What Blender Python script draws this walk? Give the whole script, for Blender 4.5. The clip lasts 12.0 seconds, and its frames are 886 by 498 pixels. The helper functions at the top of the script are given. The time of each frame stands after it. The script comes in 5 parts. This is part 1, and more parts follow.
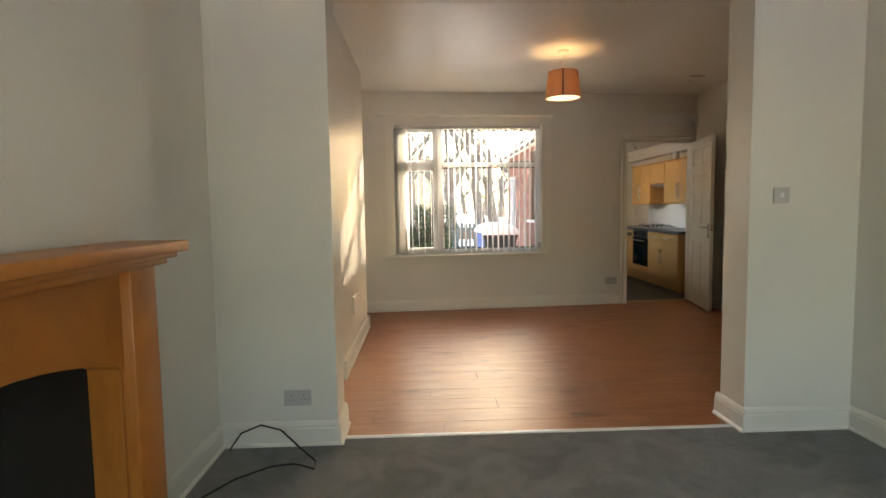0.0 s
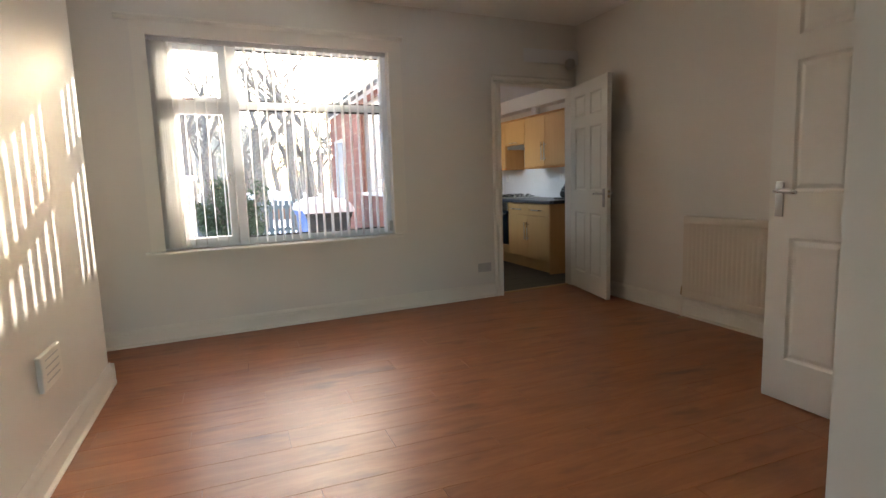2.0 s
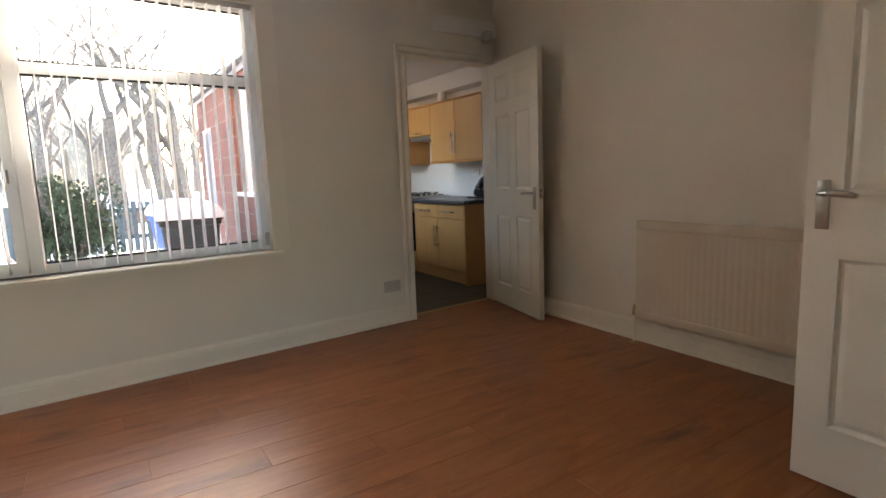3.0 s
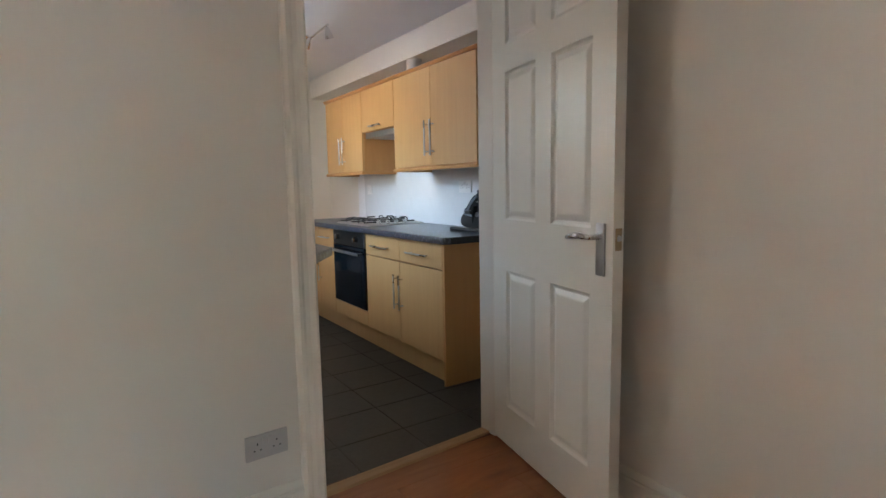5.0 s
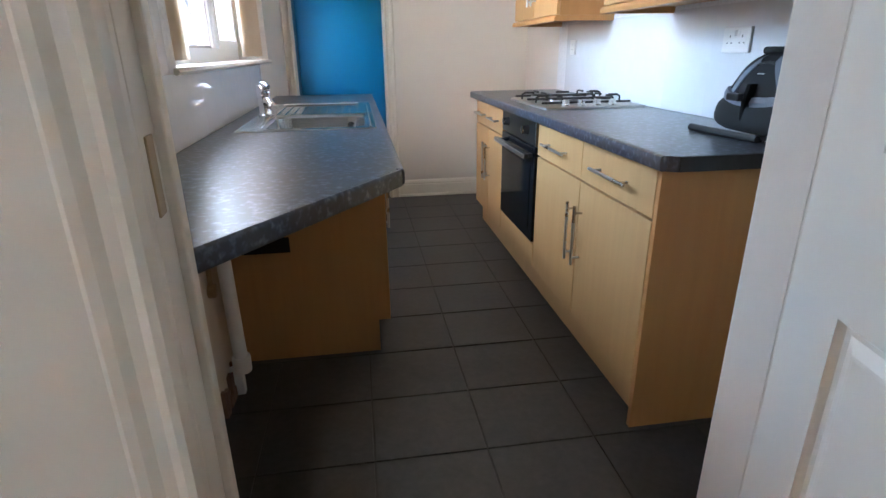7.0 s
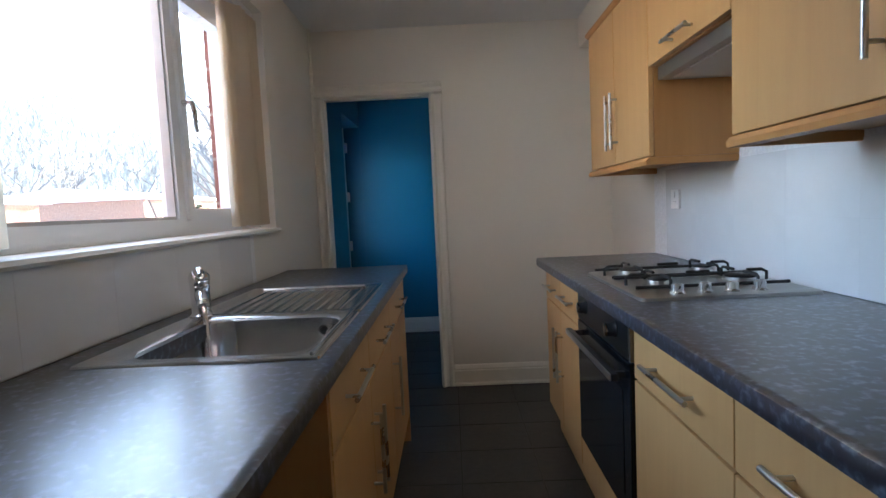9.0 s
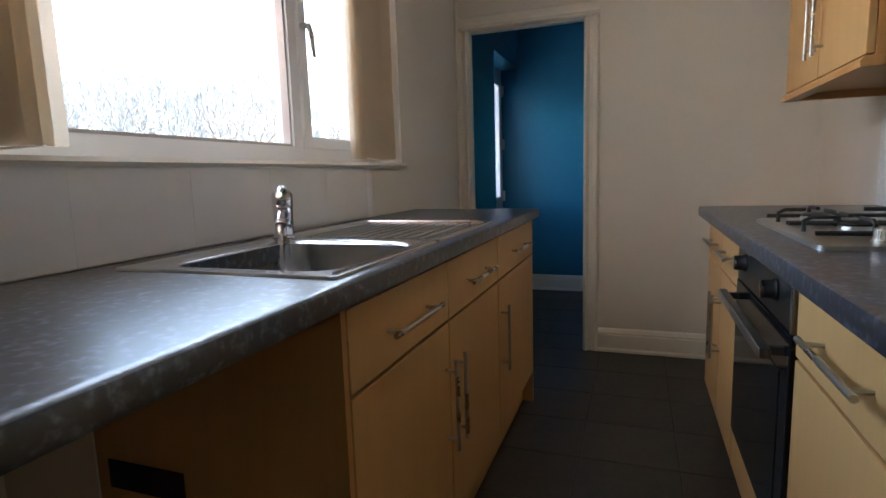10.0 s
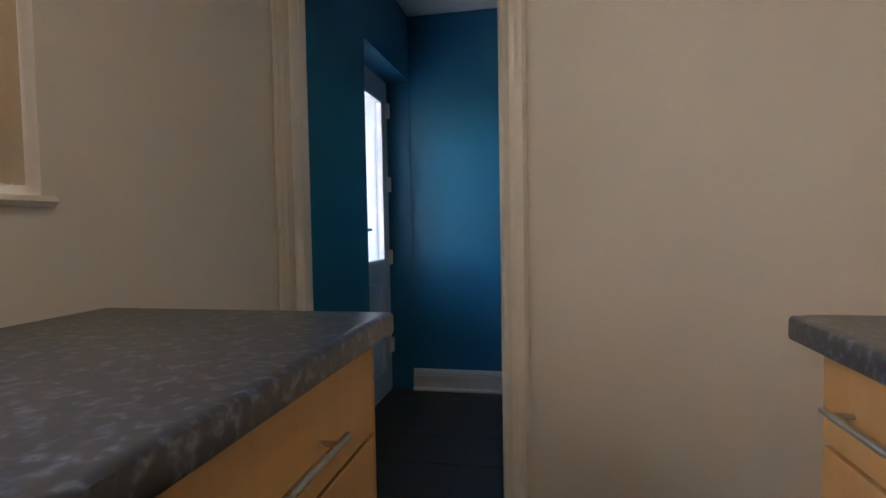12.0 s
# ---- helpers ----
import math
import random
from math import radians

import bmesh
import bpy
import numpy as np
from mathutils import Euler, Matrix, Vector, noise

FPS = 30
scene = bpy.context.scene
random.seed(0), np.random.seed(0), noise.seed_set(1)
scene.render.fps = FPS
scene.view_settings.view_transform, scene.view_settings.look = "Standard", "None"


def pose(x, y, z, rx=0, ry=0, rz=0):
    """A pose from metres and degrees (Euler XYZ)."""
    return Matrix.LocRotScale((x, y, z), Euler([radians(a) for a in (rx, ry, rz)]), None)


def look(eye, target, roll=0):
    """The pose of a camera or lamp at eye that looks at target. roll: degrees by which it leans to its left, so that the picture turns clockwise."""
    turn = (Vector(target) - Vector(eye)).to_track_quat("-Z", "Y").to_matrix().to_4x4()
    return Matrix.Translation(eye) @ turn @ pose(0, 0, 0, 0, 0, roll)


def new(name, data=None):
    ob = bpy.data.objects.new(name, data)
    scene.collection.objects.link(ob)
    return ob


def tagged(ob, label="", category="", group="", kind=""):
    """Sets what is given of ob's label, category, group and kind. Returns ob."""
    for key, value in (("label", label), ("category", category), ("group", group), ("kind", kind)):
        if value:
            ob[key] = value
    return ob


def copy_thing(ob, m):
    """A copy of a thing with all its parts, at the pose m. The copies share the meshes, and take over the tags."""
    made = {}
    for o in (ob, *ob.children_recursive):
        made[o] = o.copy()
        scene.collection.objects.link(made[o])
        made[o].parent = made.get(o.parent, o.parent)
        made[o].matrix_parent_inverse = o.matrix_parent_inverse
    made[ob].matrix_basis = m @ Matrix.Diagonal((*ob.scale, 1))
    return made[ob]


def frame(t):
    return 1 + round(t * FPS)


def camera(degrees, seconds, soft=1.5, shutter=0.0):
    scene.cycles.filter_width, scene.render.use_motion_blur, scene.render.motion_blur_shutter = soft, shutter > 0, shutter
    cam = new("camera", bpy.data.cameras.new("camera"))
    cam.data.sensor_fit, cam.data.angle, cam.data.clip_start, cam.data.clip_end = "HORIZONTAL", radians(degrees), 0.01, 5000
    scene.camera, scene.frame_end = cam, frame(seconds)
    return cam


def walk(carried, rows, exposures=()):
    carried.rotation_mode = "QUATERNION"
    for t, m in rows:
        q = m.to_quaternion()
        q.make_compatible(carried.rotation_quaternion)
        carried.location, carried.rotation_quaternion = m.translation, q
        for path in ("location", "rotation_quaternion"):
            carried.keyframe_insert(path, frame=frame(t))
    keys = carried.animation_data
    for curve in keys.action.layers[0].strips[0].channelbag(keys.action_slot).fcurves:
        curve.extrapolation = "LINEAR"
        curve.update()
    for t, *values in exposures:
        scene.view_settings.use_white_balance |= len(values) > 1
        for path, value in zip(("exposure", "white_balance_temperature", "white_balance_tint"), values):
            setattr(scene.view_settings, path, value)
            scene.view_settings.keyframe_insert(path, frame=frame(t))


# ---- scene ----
cam = camera(79.1, 12.0)
PATH = [
    (0, (0.616, -0.001, 1.277), (0.687, 1.991, 1.123), -0.9),
    (0.5, (0.584, 0.477, 1.258), (0.835, 2.453, 1.081), -1.1),
    (1, (0.581, 0.98, 1.171), (1.034, 2.916, 0.961), -1.4),
    (1.5, (0.618, 1.524, 1.149), (1.208, 3.418, 0.899), -1.6),
    (2, (0.765, 2.087, 1.168), (1.482, 3.936, 0.913), -1.9),
    (2.5, (0.877, 2.567, 1.198), (1.838, 4.299, 0.921), -2.2),
    (3, (1.156, 3.078, 1.181), (2.214, 4.751, 0.896), -2.1),
    (3.5, (1.489, 3.568, 1.13), (2.563, 5.236, 0.876), -2.1),
    (3.7, (1.645, 3.783, 1.141), (2.76, 5.426, 0.899), -1.8),
    (5.3, (2.815, 5.262, 1.165), (3.885, 6.936, 0.945), -0.4),
    (5.5, (2.97, 5.419, 1.155), (3.897, 7.174, 0.902), -0.5),
    (6, (3.207, 5.667, 1.173), (3.726, 7.521, 0.63), -0.7),
    (6.5, (3.347, 5.939, 1.154), (3.709, 7.782, 0.467), 0.5),
    (7, (3.456, 6.226, 1.142), (3.737, 8.08, 0.448), -0.7),
    (7.5, (3.565, 6.5, 1.171), (3.726, 8.407, 0.59), -2.2),
    (7.7, (3.582, 6.585, 1.189), (3.716, 8.525, 0.722), -1.8),
    (9.3, (3.832, 7.258, 1.143), (3.659, 9.247, 1.031), -3.5),
    (9.5, (3.865, 7.298, 1.117), (3.414, 9.244, 1.033), -2.2),
    (10, (3.968, 7.440, 1.046), (3.290, 9.302, 0.772), -1.8),
    (10.5, (3.934, 7.770, 1.028), (3.481, 9.696, 0.736), -1.2),
    (11, (3.876, 8.124, 1.056), (3.589, 10.098, 0.904), -1.1),
    (11.5, (3.867, 8.520, 1.078), (3.583, 10.498, 0.976), -2.0),
    (12, (3.834, 8.926, 1.040), (3.438, 10.884, 0.950), -1.0),
]
walk(cam, [(t, look(eye, target, roll)) for t, eye, target, roll in PATH],
     exposures=[(0, 3.4, 8600, 10), (0.5, 3.4, 7500, 10), (1.5, 3.45, 6950, 10), (2.5, 3.5, 7150, 10), (3.5, 3.6, 7400, 12), (5.5, 4.45, 5950, 7), (6.5, 4.75, 5850, 9), (7.0, 4.95, 5700, 9),
                (7.7, 4.95, 5650, 9), (9.3, 3.6, 5850, 9), (9.5, 3.6, 5900, 9), (10.0, 3.75, 6400, 10), (10.5, 3.7, 6700, 11), (11.5, 3.75, 7100, 12), (12, 3.9, 6850, 12)])

# ---- world, sun and large lights ----
SUN_AZ, SUN_EL = radians(29), radians(18.8)  # towards the sun: east of +y, above the horizon
world = bpy.data.worlds.new("sky")
scene.world = world
world.use_nodes = True
wn = world.node_tree.nodes
sky = wn.new("ShaderNodeTexSky")
sky.sky_type = "NISHITA"
sky.sun_disc = False
sky.sun_elevation, sky.sun_rotation = SUN_EL, SUN_AZ
sky.air_density, sky.dust_density, sky.ozone_density = 1.0, 3.0, 1.0
wn["Background"].inputs["Strength"].default_value = 0.15
world.node_tree.links.new(sky.outputs["Color"], wn["Background"].inputs["Color"])

sun_dir = Vector((math.sin(SUN_AZ) * math.cos(SUN_EL), math.cos(SUN_AZ) * math.cos(SUN_EL), math.sin(SUN_EL)))
sun_data = bpy.data.lights.new("sun", "SUN")
sun_data.energy, sun_data.angle, sun_data.color = 2.4, radians(0.5), (1.0, 0.96, 0.90)
new("sun", sun_data).matrix_world = look(sun_dir * 50, (0, 0, 0))


def sky_portal(name, eye, target, width, height):
    """Guides the sky's light through an opening; it gives none of its own."""
    lamp = bpy.data.lights.new(name, "AREA")
    lamp.shape, lamp.size, lamp.size_y = "RECTANGLE", width, height
    lamp.cycles.is_portal = True
    new(name, lamp).matrix_world = look(eye, target)


sky_portal("sky_back_room", (1.2, 7.06, 1.48), (1.2, 5.0, 1.48), 2.0, 1.75)
day = bpy.data.lights.new("daylight_kitchen", "AREA")
day.shape, day.size, day.size_y, day.energy, day.color = "RECTANGLE", 1.75, 0.40, 0.62, (0.96, 0.98, 1.0)
new("daylight_kitchen", day).matrix_world = look((2.50, 8.85, 2.02), (3.9, 8.85, 0.6))
sky_portal("sky_kitchen", (2.57, 8.85, 1.6), (4.5, 8.85, 1.6), 1.9, 1.1)
sky_portal("sky_rear_door", (2.57, 11.81, 1.0), (4.0, 11.81, 1.0), 0.8, 2.2)
sky_portal("sky_front_room", (1.4, -2.25, 1.5), (1.4, 2.0, 1.5), 2.7, 1.6)


# ---- materials ----
def nodes_of(name, rough=0.5, metal=0.0):
    m = bpy.data.materials.new(name)
    m.use_nodes = True
    t = m.node_tree
    b = t.nodes["Principled BSDF"]
    b.inputs["Roughness"].default_value, b.inputs["Metallic"].default_value = rough, metal
    return m, t.nodes, t.links, b


def coords(n, l, scale, random_shift=False):
    """Object coordinates, scaled, and shifted piece by piece where asked."""
    tc, mp = n.new("ShaderNodeTexCoord"), n.new("ShaderNodeMapping")
    mp.inputs["Scale"].default_value = scale
    if random_shift:
        oi, mul, add = n.new("ShaderNodeObjectInfo"), n.new("ShaderNodeMath"), n.new("ShaderNodeVectorMath")
        mul.operation, mul.inputs[1].default_value = "MULTIPLY", 37.0
        l.new(oi.outputs["Random"], mul.inputs[0])
        l.new(tc.outputs["Object"], add.inputs[0])
        l.new(mul.outputs[0], add.inputs[1])
        l.new(add.outputs[0], mp.inputs["Vector"])
    else:
        l.new(tc.outputs["Object"], mp.inputs["Vector"])
    return mp.outputs["Vector"]


def tex(n, l, vec, scale, detail=4, rough=0.55, kind="ShaderNodeTexNoise", distortion=0.0):
    t = n.new(kind)
    t.inputs["Scale"].default_value = scale
    if kind == "ShaderNodeTexNoise":
        t.inputs["Detail"].default_value, t.inputs["Roughness"].default_value = detail, rough
        t.inputs["Distortion"].default_value = distortion
    l.new(vec, t.inputs["Vector"])
    return t.outputs[0]


def ramp(n, l, fac, stops):
    r = n.new("ShaderNodeValToRGB")
    while len(r.color_ramp.elements) < len(stops):
        r.color_ramp.elements.new(0.5)
    for e, (p, c) in zip(r.color_ramp.elements, stops):
        e.position, e.color = p, (*c, 1)
    l.new(fac, r.inputs[0])
    return r.outputs[0]


def mix(n, l, fac, a, b, mode="MIX"):
    x = n.new("ShaderNodeMix")
    x.data_type, x.blend_type = "RGBA", mode
    if isinstance(fac, float):
        x.inputs[0].default_value = fac
    else:
        l.new(fac, x.inputs[0])
    for sock, v in ((x.inputs[6], a), (x.inputs[7], b)):
        if isinstance(v, tuple):
            sock.default_value = (*v, 1)
        else:
            l.new(v, sock)
    return x.outputs[2]


def bump(n, l, b, height, strength, distance=0.01):
    u = n.new("ShaderNodeBump")
    u.inputs["Strength"].default_value, u.inputs["Distance"].default_value = strength, distance
    l.new(height, u.inputs["Height"])
    l.new(u.outputs[0], b.inputs["Normal"])


def rough_from(n, l, b, fac, low, high):
    r = n.new("ShaderNodeMapRange")
    r.inputs["To Min"].default_value, r.inputs["To Max"].default_value = low, high
    l.new(fac, r.inputs["Value"])
    l.new(r.outputs[0], b.inputs["Roughness"])


def painted(name, colour, dirt, rough=0.5, grain=60.0, strength=0.12, amount=0.25):
    """Painted plaster, wood or metal: faint patches, roller grain."""
    m, n, l, b = nodes_of(name, rough)
    v = coords(n, l, (1, 1, 1))
    big = tex(n, l, v, 1.3, 5)
    fine = tex(n, l, v, grain, 3)
    patch = ramp(n, l, big, [(0.35, colour), (0.75, tuple(c * (1 - amount) + d * amount for c, d in zip(colour, dirt)))])
    l.new(patch, b.inputs["Base Color"])
    bump(n, l, b, fine, strength, 0.004)
    rough_from(n, l, b, big, rough - 0.08, rough + 0.1)
    return m


def plain(name, colour, rough=0.5, metal=0.0, grain=40.0, vary=0.12):
    m, n, l, b = nodes_of(name, rough, metal)
    v = coords(n, l, (1, 1, 1))
    f = tex(n, l, v, grain, 4)
    l.new(ramp(n, l, f, [(0.3, tuple(c * (1 - vary) for c in colour)), (0.7, tuple(min(1, c * (1 + vary)) for c in colour))]), b.inputs["Base Color"])
    rough_from(n, l, b, f, max(0.02, rough - 0.06), min(1, rough + 0.06))
    return m


def wood_mat(name, dark, mid, light, rough, stretch, grain, per_piece=True, coat=0.0):
    m, n, l, b = nodes_of(name, rough)
    v = coords(n, l, stretch, per_piece)
    streak = tex(n, l, v, grain, 6, 0.6, distortion=0.6)
    base = ramp(n, l, streak, [(0.3, dark), (0.5, mid), (0.72, light)])
    v2 = coords(n, l, (1, 1, 1), per_piece)
    blot = tex(n, l, v2, 2.2, 3)
    base = mix(n, l, 0.35, base, ramp(n, l, blot, [(0.3, dark), (0.7, light)]))
    l.new(base, b.inputs["Base Color"])
    rough_from(n, l, b, blot, rough - 0.06, rough + 0.08)
    bump(n, l, b, streak, 0.06, 0.002)
    b.inputs["Coat Weight"].default_value = coat
    return m


def laminate_mat():
    m, n, l, b = nodes_of("laminate", 0.36)
    v = coords(n, l, (1.2, 7, 1), True)
    streak = tex(n, l, v, 2.2, 6, 0.62, distortion=0.8)
    v2 = coords(n, l, (1.0, 2.6, 1), True)
    knots = tex(n, l, v2, 2.4, 3, 0.5)
    base = ramp(n, l, streak, [(0.28, (0.26, 0.086, 0.030)), (0.5, (0.335, 0.117, 0.041)), (0.75, (0.41, 0.160, 0.060))])
    dark = ramp(n, l, knots, [(0.60, (0, 0, 0)), (0.80, (1, 1, 1))])
    base = mix(n, l, dark, base, (0.13, 0.042, 0.018))
    l.new(base, b.inputs["Base Color"])
    v3 = coords(n, l, (1, 1, 1), True)
    wear = tex(n, l, v3, 3.0, 5)
    rough_from(n, l, b, wear, 0.30, 0.48)
    bump(n, l, b, wear, 0.10, 0.004)
    return m


def carpet_mat():
    m, n, l, b = nodes_of("grey_carpet", 0.95)
    v = coords(n, l, (1, 1, 1))
    pile, patch = tex(n, l, v, 420, 2), tex(n, l, v, 3.2, 5, 0.7, distortion=1.2)
    a = ramp(n, l, patch, [(0.34, (0.085, 0.084, 0.080)), (0.66, (0.25, 0.245, 0.23))])
    l.new(mix(n, l, 0.35, a, ramp(n, l, pile, [(0.3, (0.06, 0.06, 0.06)), (0.7, (0.30, 0.30, 0.29))])), b.inputs["Base Color"])
    bump(n, l, b, pile, 0.8, 0.006)
    b.inputs["Sheen Weight"].default_value = 0.2
    return m


def slate_mat():
    m, n, l, b = nodes_of("slate_tile", 0.5)
    v = coords(n, l, (1, 1, 1), True)
    a, c = tex(n, l, v, 6, 6, 0.65, distortion=0.5), tex(n, l, v, 45, 4)
    l.new(mix(n, l, 0.3, ramp(n, l, a, [(0.3, (0.024, 0.021, 0.020)), (0.7, (0.058, 0.051, 0.047))]),
              ramp(n, l, c, [(0.3, (0.018, 0.017, 0.017)), (0.7, (0.068, 0.062, 0.058))])), b.inputs["Base Color"])
    rough_from(n, l, b, a, 0.38, 0.6)
    bump(n, l, b, a, 0.25, 0.006)
    return m


def worktop_mat():
    m, n, l, b = nodes_of("dark_speckled_laminate", 0.26)
    v = coords(n, l, (1, 1, 1))
    a, c = tex(n, l, v, 64, 2, 0.5, distortion=0.15), tex(n, l, v, 24, 3, distortion=0.2)
    base = ramp(n, l, a, [(0.40, (0.007, 0.009, 0.013)), (0.52, (0.015, 0.021, 0.036)), (0.60, (0.055, 0.072, 0.112)), (0.72, (0.17, 0.195, 0.235))])
    l.new(mix(n, l, 0.25, base, ramp(n, l, c, [(0.38, (0.010, 0.013, 0.020)), (0.62, (0.040, 0.050, 0.072))])), b.inputs["Base Color"])
    rough_from(n, l, b, c, 0.33, 0.37)
    b.inputs["Specular IOR Level"].default_value = 1.0
    b.inputs["Coat Weight"].default_value, b.inputs["Coat Roughness"].default_value = 0.5, 0.27
    return m


def brick_mat():
    m, n, l, b = nodes_of("red_brick", 0.85)
    tc, mp = n.new("ShaderNodeTexCoord"), n.new("ShaderNodeMapping")
    mp.inputs["Rotation"].default_value = (radians(90), 0, radians(90))
    l.new(tc.outputs["Object"], mp.inputs["Vector"])
    t = n.new("ShaderNodeTexBrick")
    t.inputs["Color1"].default_value, t.inputs["Color2"].default_value = (0.15, 0.056, 0.041, 1), (0.235, 0.098, 0.074, 1)
    t.inputs["Mortar"].default_value = (0.27, 0.215, 0.18, 1)
    t.inputs["Scale"].default_value, t.inputs["Mortar Size"].default_value = 1.0, 0.008
    t.inputs["Brick Width"].default_value, t.inputs["Row Height"].default_value = 0.225, 0.075
    l.new(mp.outputs[0], t.inputs["Vector"])
    v = coords(n, l, (1, 1, 1))
    l.new(mix(n, l, 0.3, t.outputs["Color"], ramp(n, l, tex(n, l, v, 3, 5), [(0.3, (0.12, 0.055, 0.045)), (0.7, (0.30, 0.15, 0.11))])), b.inputs["Base Color"])
    bump(n, l, b, t.outputs["Fac"], -0.6, 0.01)
    return m


def steel_mat(name, colour, rough, stretch=(1, 60, 1)):
    m, n, l, b = nodes_of(name, rough, 1.0)
    v = coords(n, l, stretch)
    f = tex(n, l, v, 8, 4)
    l.new(ramp(n, l, f, [(0.3, tuple(c * 0.88 for c in colour)), (0.7, colour)]), b.inputs["Base Color"])
    rough_from(n, l, b, f, rough - 0.05, rough + 0.08)
    return m


def glass_mat(name, tint=(1, 1, 1), rough=0.0):
    m, n, l, b = nodes_of(name, rough)
    b.inputs["Transmission Weight"].default_value = 1.0
    b.inputs["Base Color"].default_value = (*tint, 1)
    b.inputs["IOR"].default_value = 1.02 if rough == 0 else 1.1
    return m


def fabric_mat(name, colour, through_light=0.35, weave=500):
    m, n, l, b = nodes_of(name, 0.85)
    v = coords(n, l, (1, 1, 1))
    f, g = tex(n, l, v, weave, 2), tex(n, l, v, 7, 4)
    l.new(mix(n, l, 0.5, ramp(n, l, g, [(0.3, tuple(c * 0.85 for c in colour)), (0.7, colour)]),
              ramp(n, l, f, [(0.3, tuple(c * 0.75 for c in colour)), (0.7, colour)])), b.inputs["Base Color"])
    bump(n, l, b, f, 0.2, 0.002)
    if through_light:
        out, tr, ms = n["Material Output"], n.new("ShaderNodeBsdfTranslucent"), n.new("ShaderNodeMixShader")
        tr.inputs["Color"].default_value = (*colour, 1)
        ms.inputs[0].default_value = through_light
        l.new(b.outputs[0], ms.inputs[1])
        l.new(tr.outputs[0], ms.inputs[2])
        l.new(ms.outputs[0], out.inputs["Surface"])
    return m


def glow_mat(name, colour, strength):
    m, n, l, b = nodes_of(name, 0.4)
    b.inputs["Base Color"].default_value = (*colour, 1)
    b.inputs["Emission Color"].default_value, b.inputs["Emission Strength"].default_value = (*colour, 1), strength
    return m


WALL = painted("cream_wall_paint", (0.74, 0.70, 0.63), (0.62, 0.57, 0.50), 0.42, 90, 0.15)
WALL_BLUE = painted("blue_wall_paint", (0.006, 0.160, 0.275), (0.005, 0.130, 0.23), 0.5, 90, 0.12)
CEILING = painted("white_ceiling_paint", (0.82, 0.80, 0.75), (0.75, 0.72, 0.66), 0.30, 70, 0.10)
CEILING_K = painted("white_kitchen_ceiling_paint", (0.76, 0.76, 0.75), (0.68, 0.67, 0.65), 0.6, 70, 0.10)
GLOSS = painted("cream_gloss_paint", (0.78, 0.74, 0.66), (0.66, 0.60, 0.50), 0.30, 25, 0.08)
DOOR_PAINT = painted("white_door_paint", (0.76, 0.74, 0.67), (0.68, 0.65, 0.56), 0.30, 30, 0.10)
UPVC = painted("white_upvc", (0.82, 0.83, 0.84), (0.74, 0.75, 0.76), 0.3, 20, 0.04)
# blue-grey version of the plastic, for the back door
UPVC_GREY = painted("blue_grey_upvc", (0.55, 0.62, 0.68), (0.48, 0.55, 0.60), 0.35, 20, 0.04)
RADIATOR = painted("cream_radiator_enamel", (0.66, 0.58, 0.47), (0.58, 0.50, 0.40), 0.38, 20, 0.05)
PLASTIC = plain("white_plastic", (0.74, 0.72, 0.70), 0.35, grain=15, vary=0.05)
PLASTIC_GREY = plain("grey_plastic", (0.48, 0.46, 0.44), 0.4, grain=15, vary=0.05)
LAMINATE = laminate_mat()
CARPET = carpet_mat()
SLATE = slate_mat()
GROUT = plain("grey_grout", (0.052, 0.048, 0.044), 0.9, grain=80, vary=0.3)
UNDERLAY = plain("dark_plank_joint", (0.14, 0.055, 0.025), 0.8)
WORKTOP = worktop_mat()
BEECH = wood_mat("pale_beech_veneer", (0.51, 0.290, 0.108), (0.545, 0.318, 0.122), (0.58, 0.345, 0.136), 0.42, (22, 22, 1.4), 1.3)
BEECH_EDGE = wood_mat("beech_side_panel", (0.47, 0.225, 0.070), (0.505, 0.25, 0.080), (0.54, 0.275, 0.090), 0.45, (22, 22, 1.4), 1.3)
FIRE_WOOD = wood_mat("orange_stained_wood", (0.33, 0.100, 0.016), (0.42, 0.140, 0.023), (0.49, 0.180, 0.036), 0.40, (14, 3, 3), 1.6)
THRESH = wood_mat("pale_threshold_wood", (0.36, 0.20, 0.09), (0.45, 0.27, 0.13), (0.52, 0.33, 0.17), 0.4, (2, 20, 2), 2)
STEEL = steel_mat("brushed_steel", (0.62, 0.62, 0.61), 0.26)
STEEL_SINK = plain("satin_sink_steel", (0.50, 0.50, 0.49), 0.20, 1.0, grain=30, vary=0.04)
STEEL_DULL = steel_mat("satin_steel", (0.46, 0.45, 0.43), 0.34)
HANDLE = plain("satin_handle_steel", (0.52, 0.51, 0.49), 0.28, 1.0, grain=10, vary=0.04)
CHROME = plain("chrome", (0.75, 0.75, 0.76), 0.08, 1.0, grain=10, vary=0.05)
BRASS = plain("worn_brass", (0.42, 0.32, 0.20), 0.35, 1.0)
BLACK = plain("black_enamel", (0.012, 0.012, 0.013), 0.35, grain=20, vary=0.3)
BLACK_GLASS = plain("black_oven_glass", (0.008, 0.009, 0.011), 0.08, grain=6, vary=0.3)
IRON = plain("cast_iron", (0.016, 0.016, 0.016), 0.55, grain=80, vary=0.3)
RUBBER = plain("black_rubber", (0.015, 0.015, 0.015), 0.6, grain=60, vary=0.2)
SOOT = plain("sooty_black", (0.010, 0.009, 0.009), 0.9, grain=12, vary=0.5)
TILE_WHITE = plain("white_glazed_tile", (0.72, 0.72, 0.725), 0.10, grain=5, vary=0.03)
GROUT_WHITE = plain("white_grout", (0.76, 0.76, 0.765), 0.5, grain=80, vary=0.1)
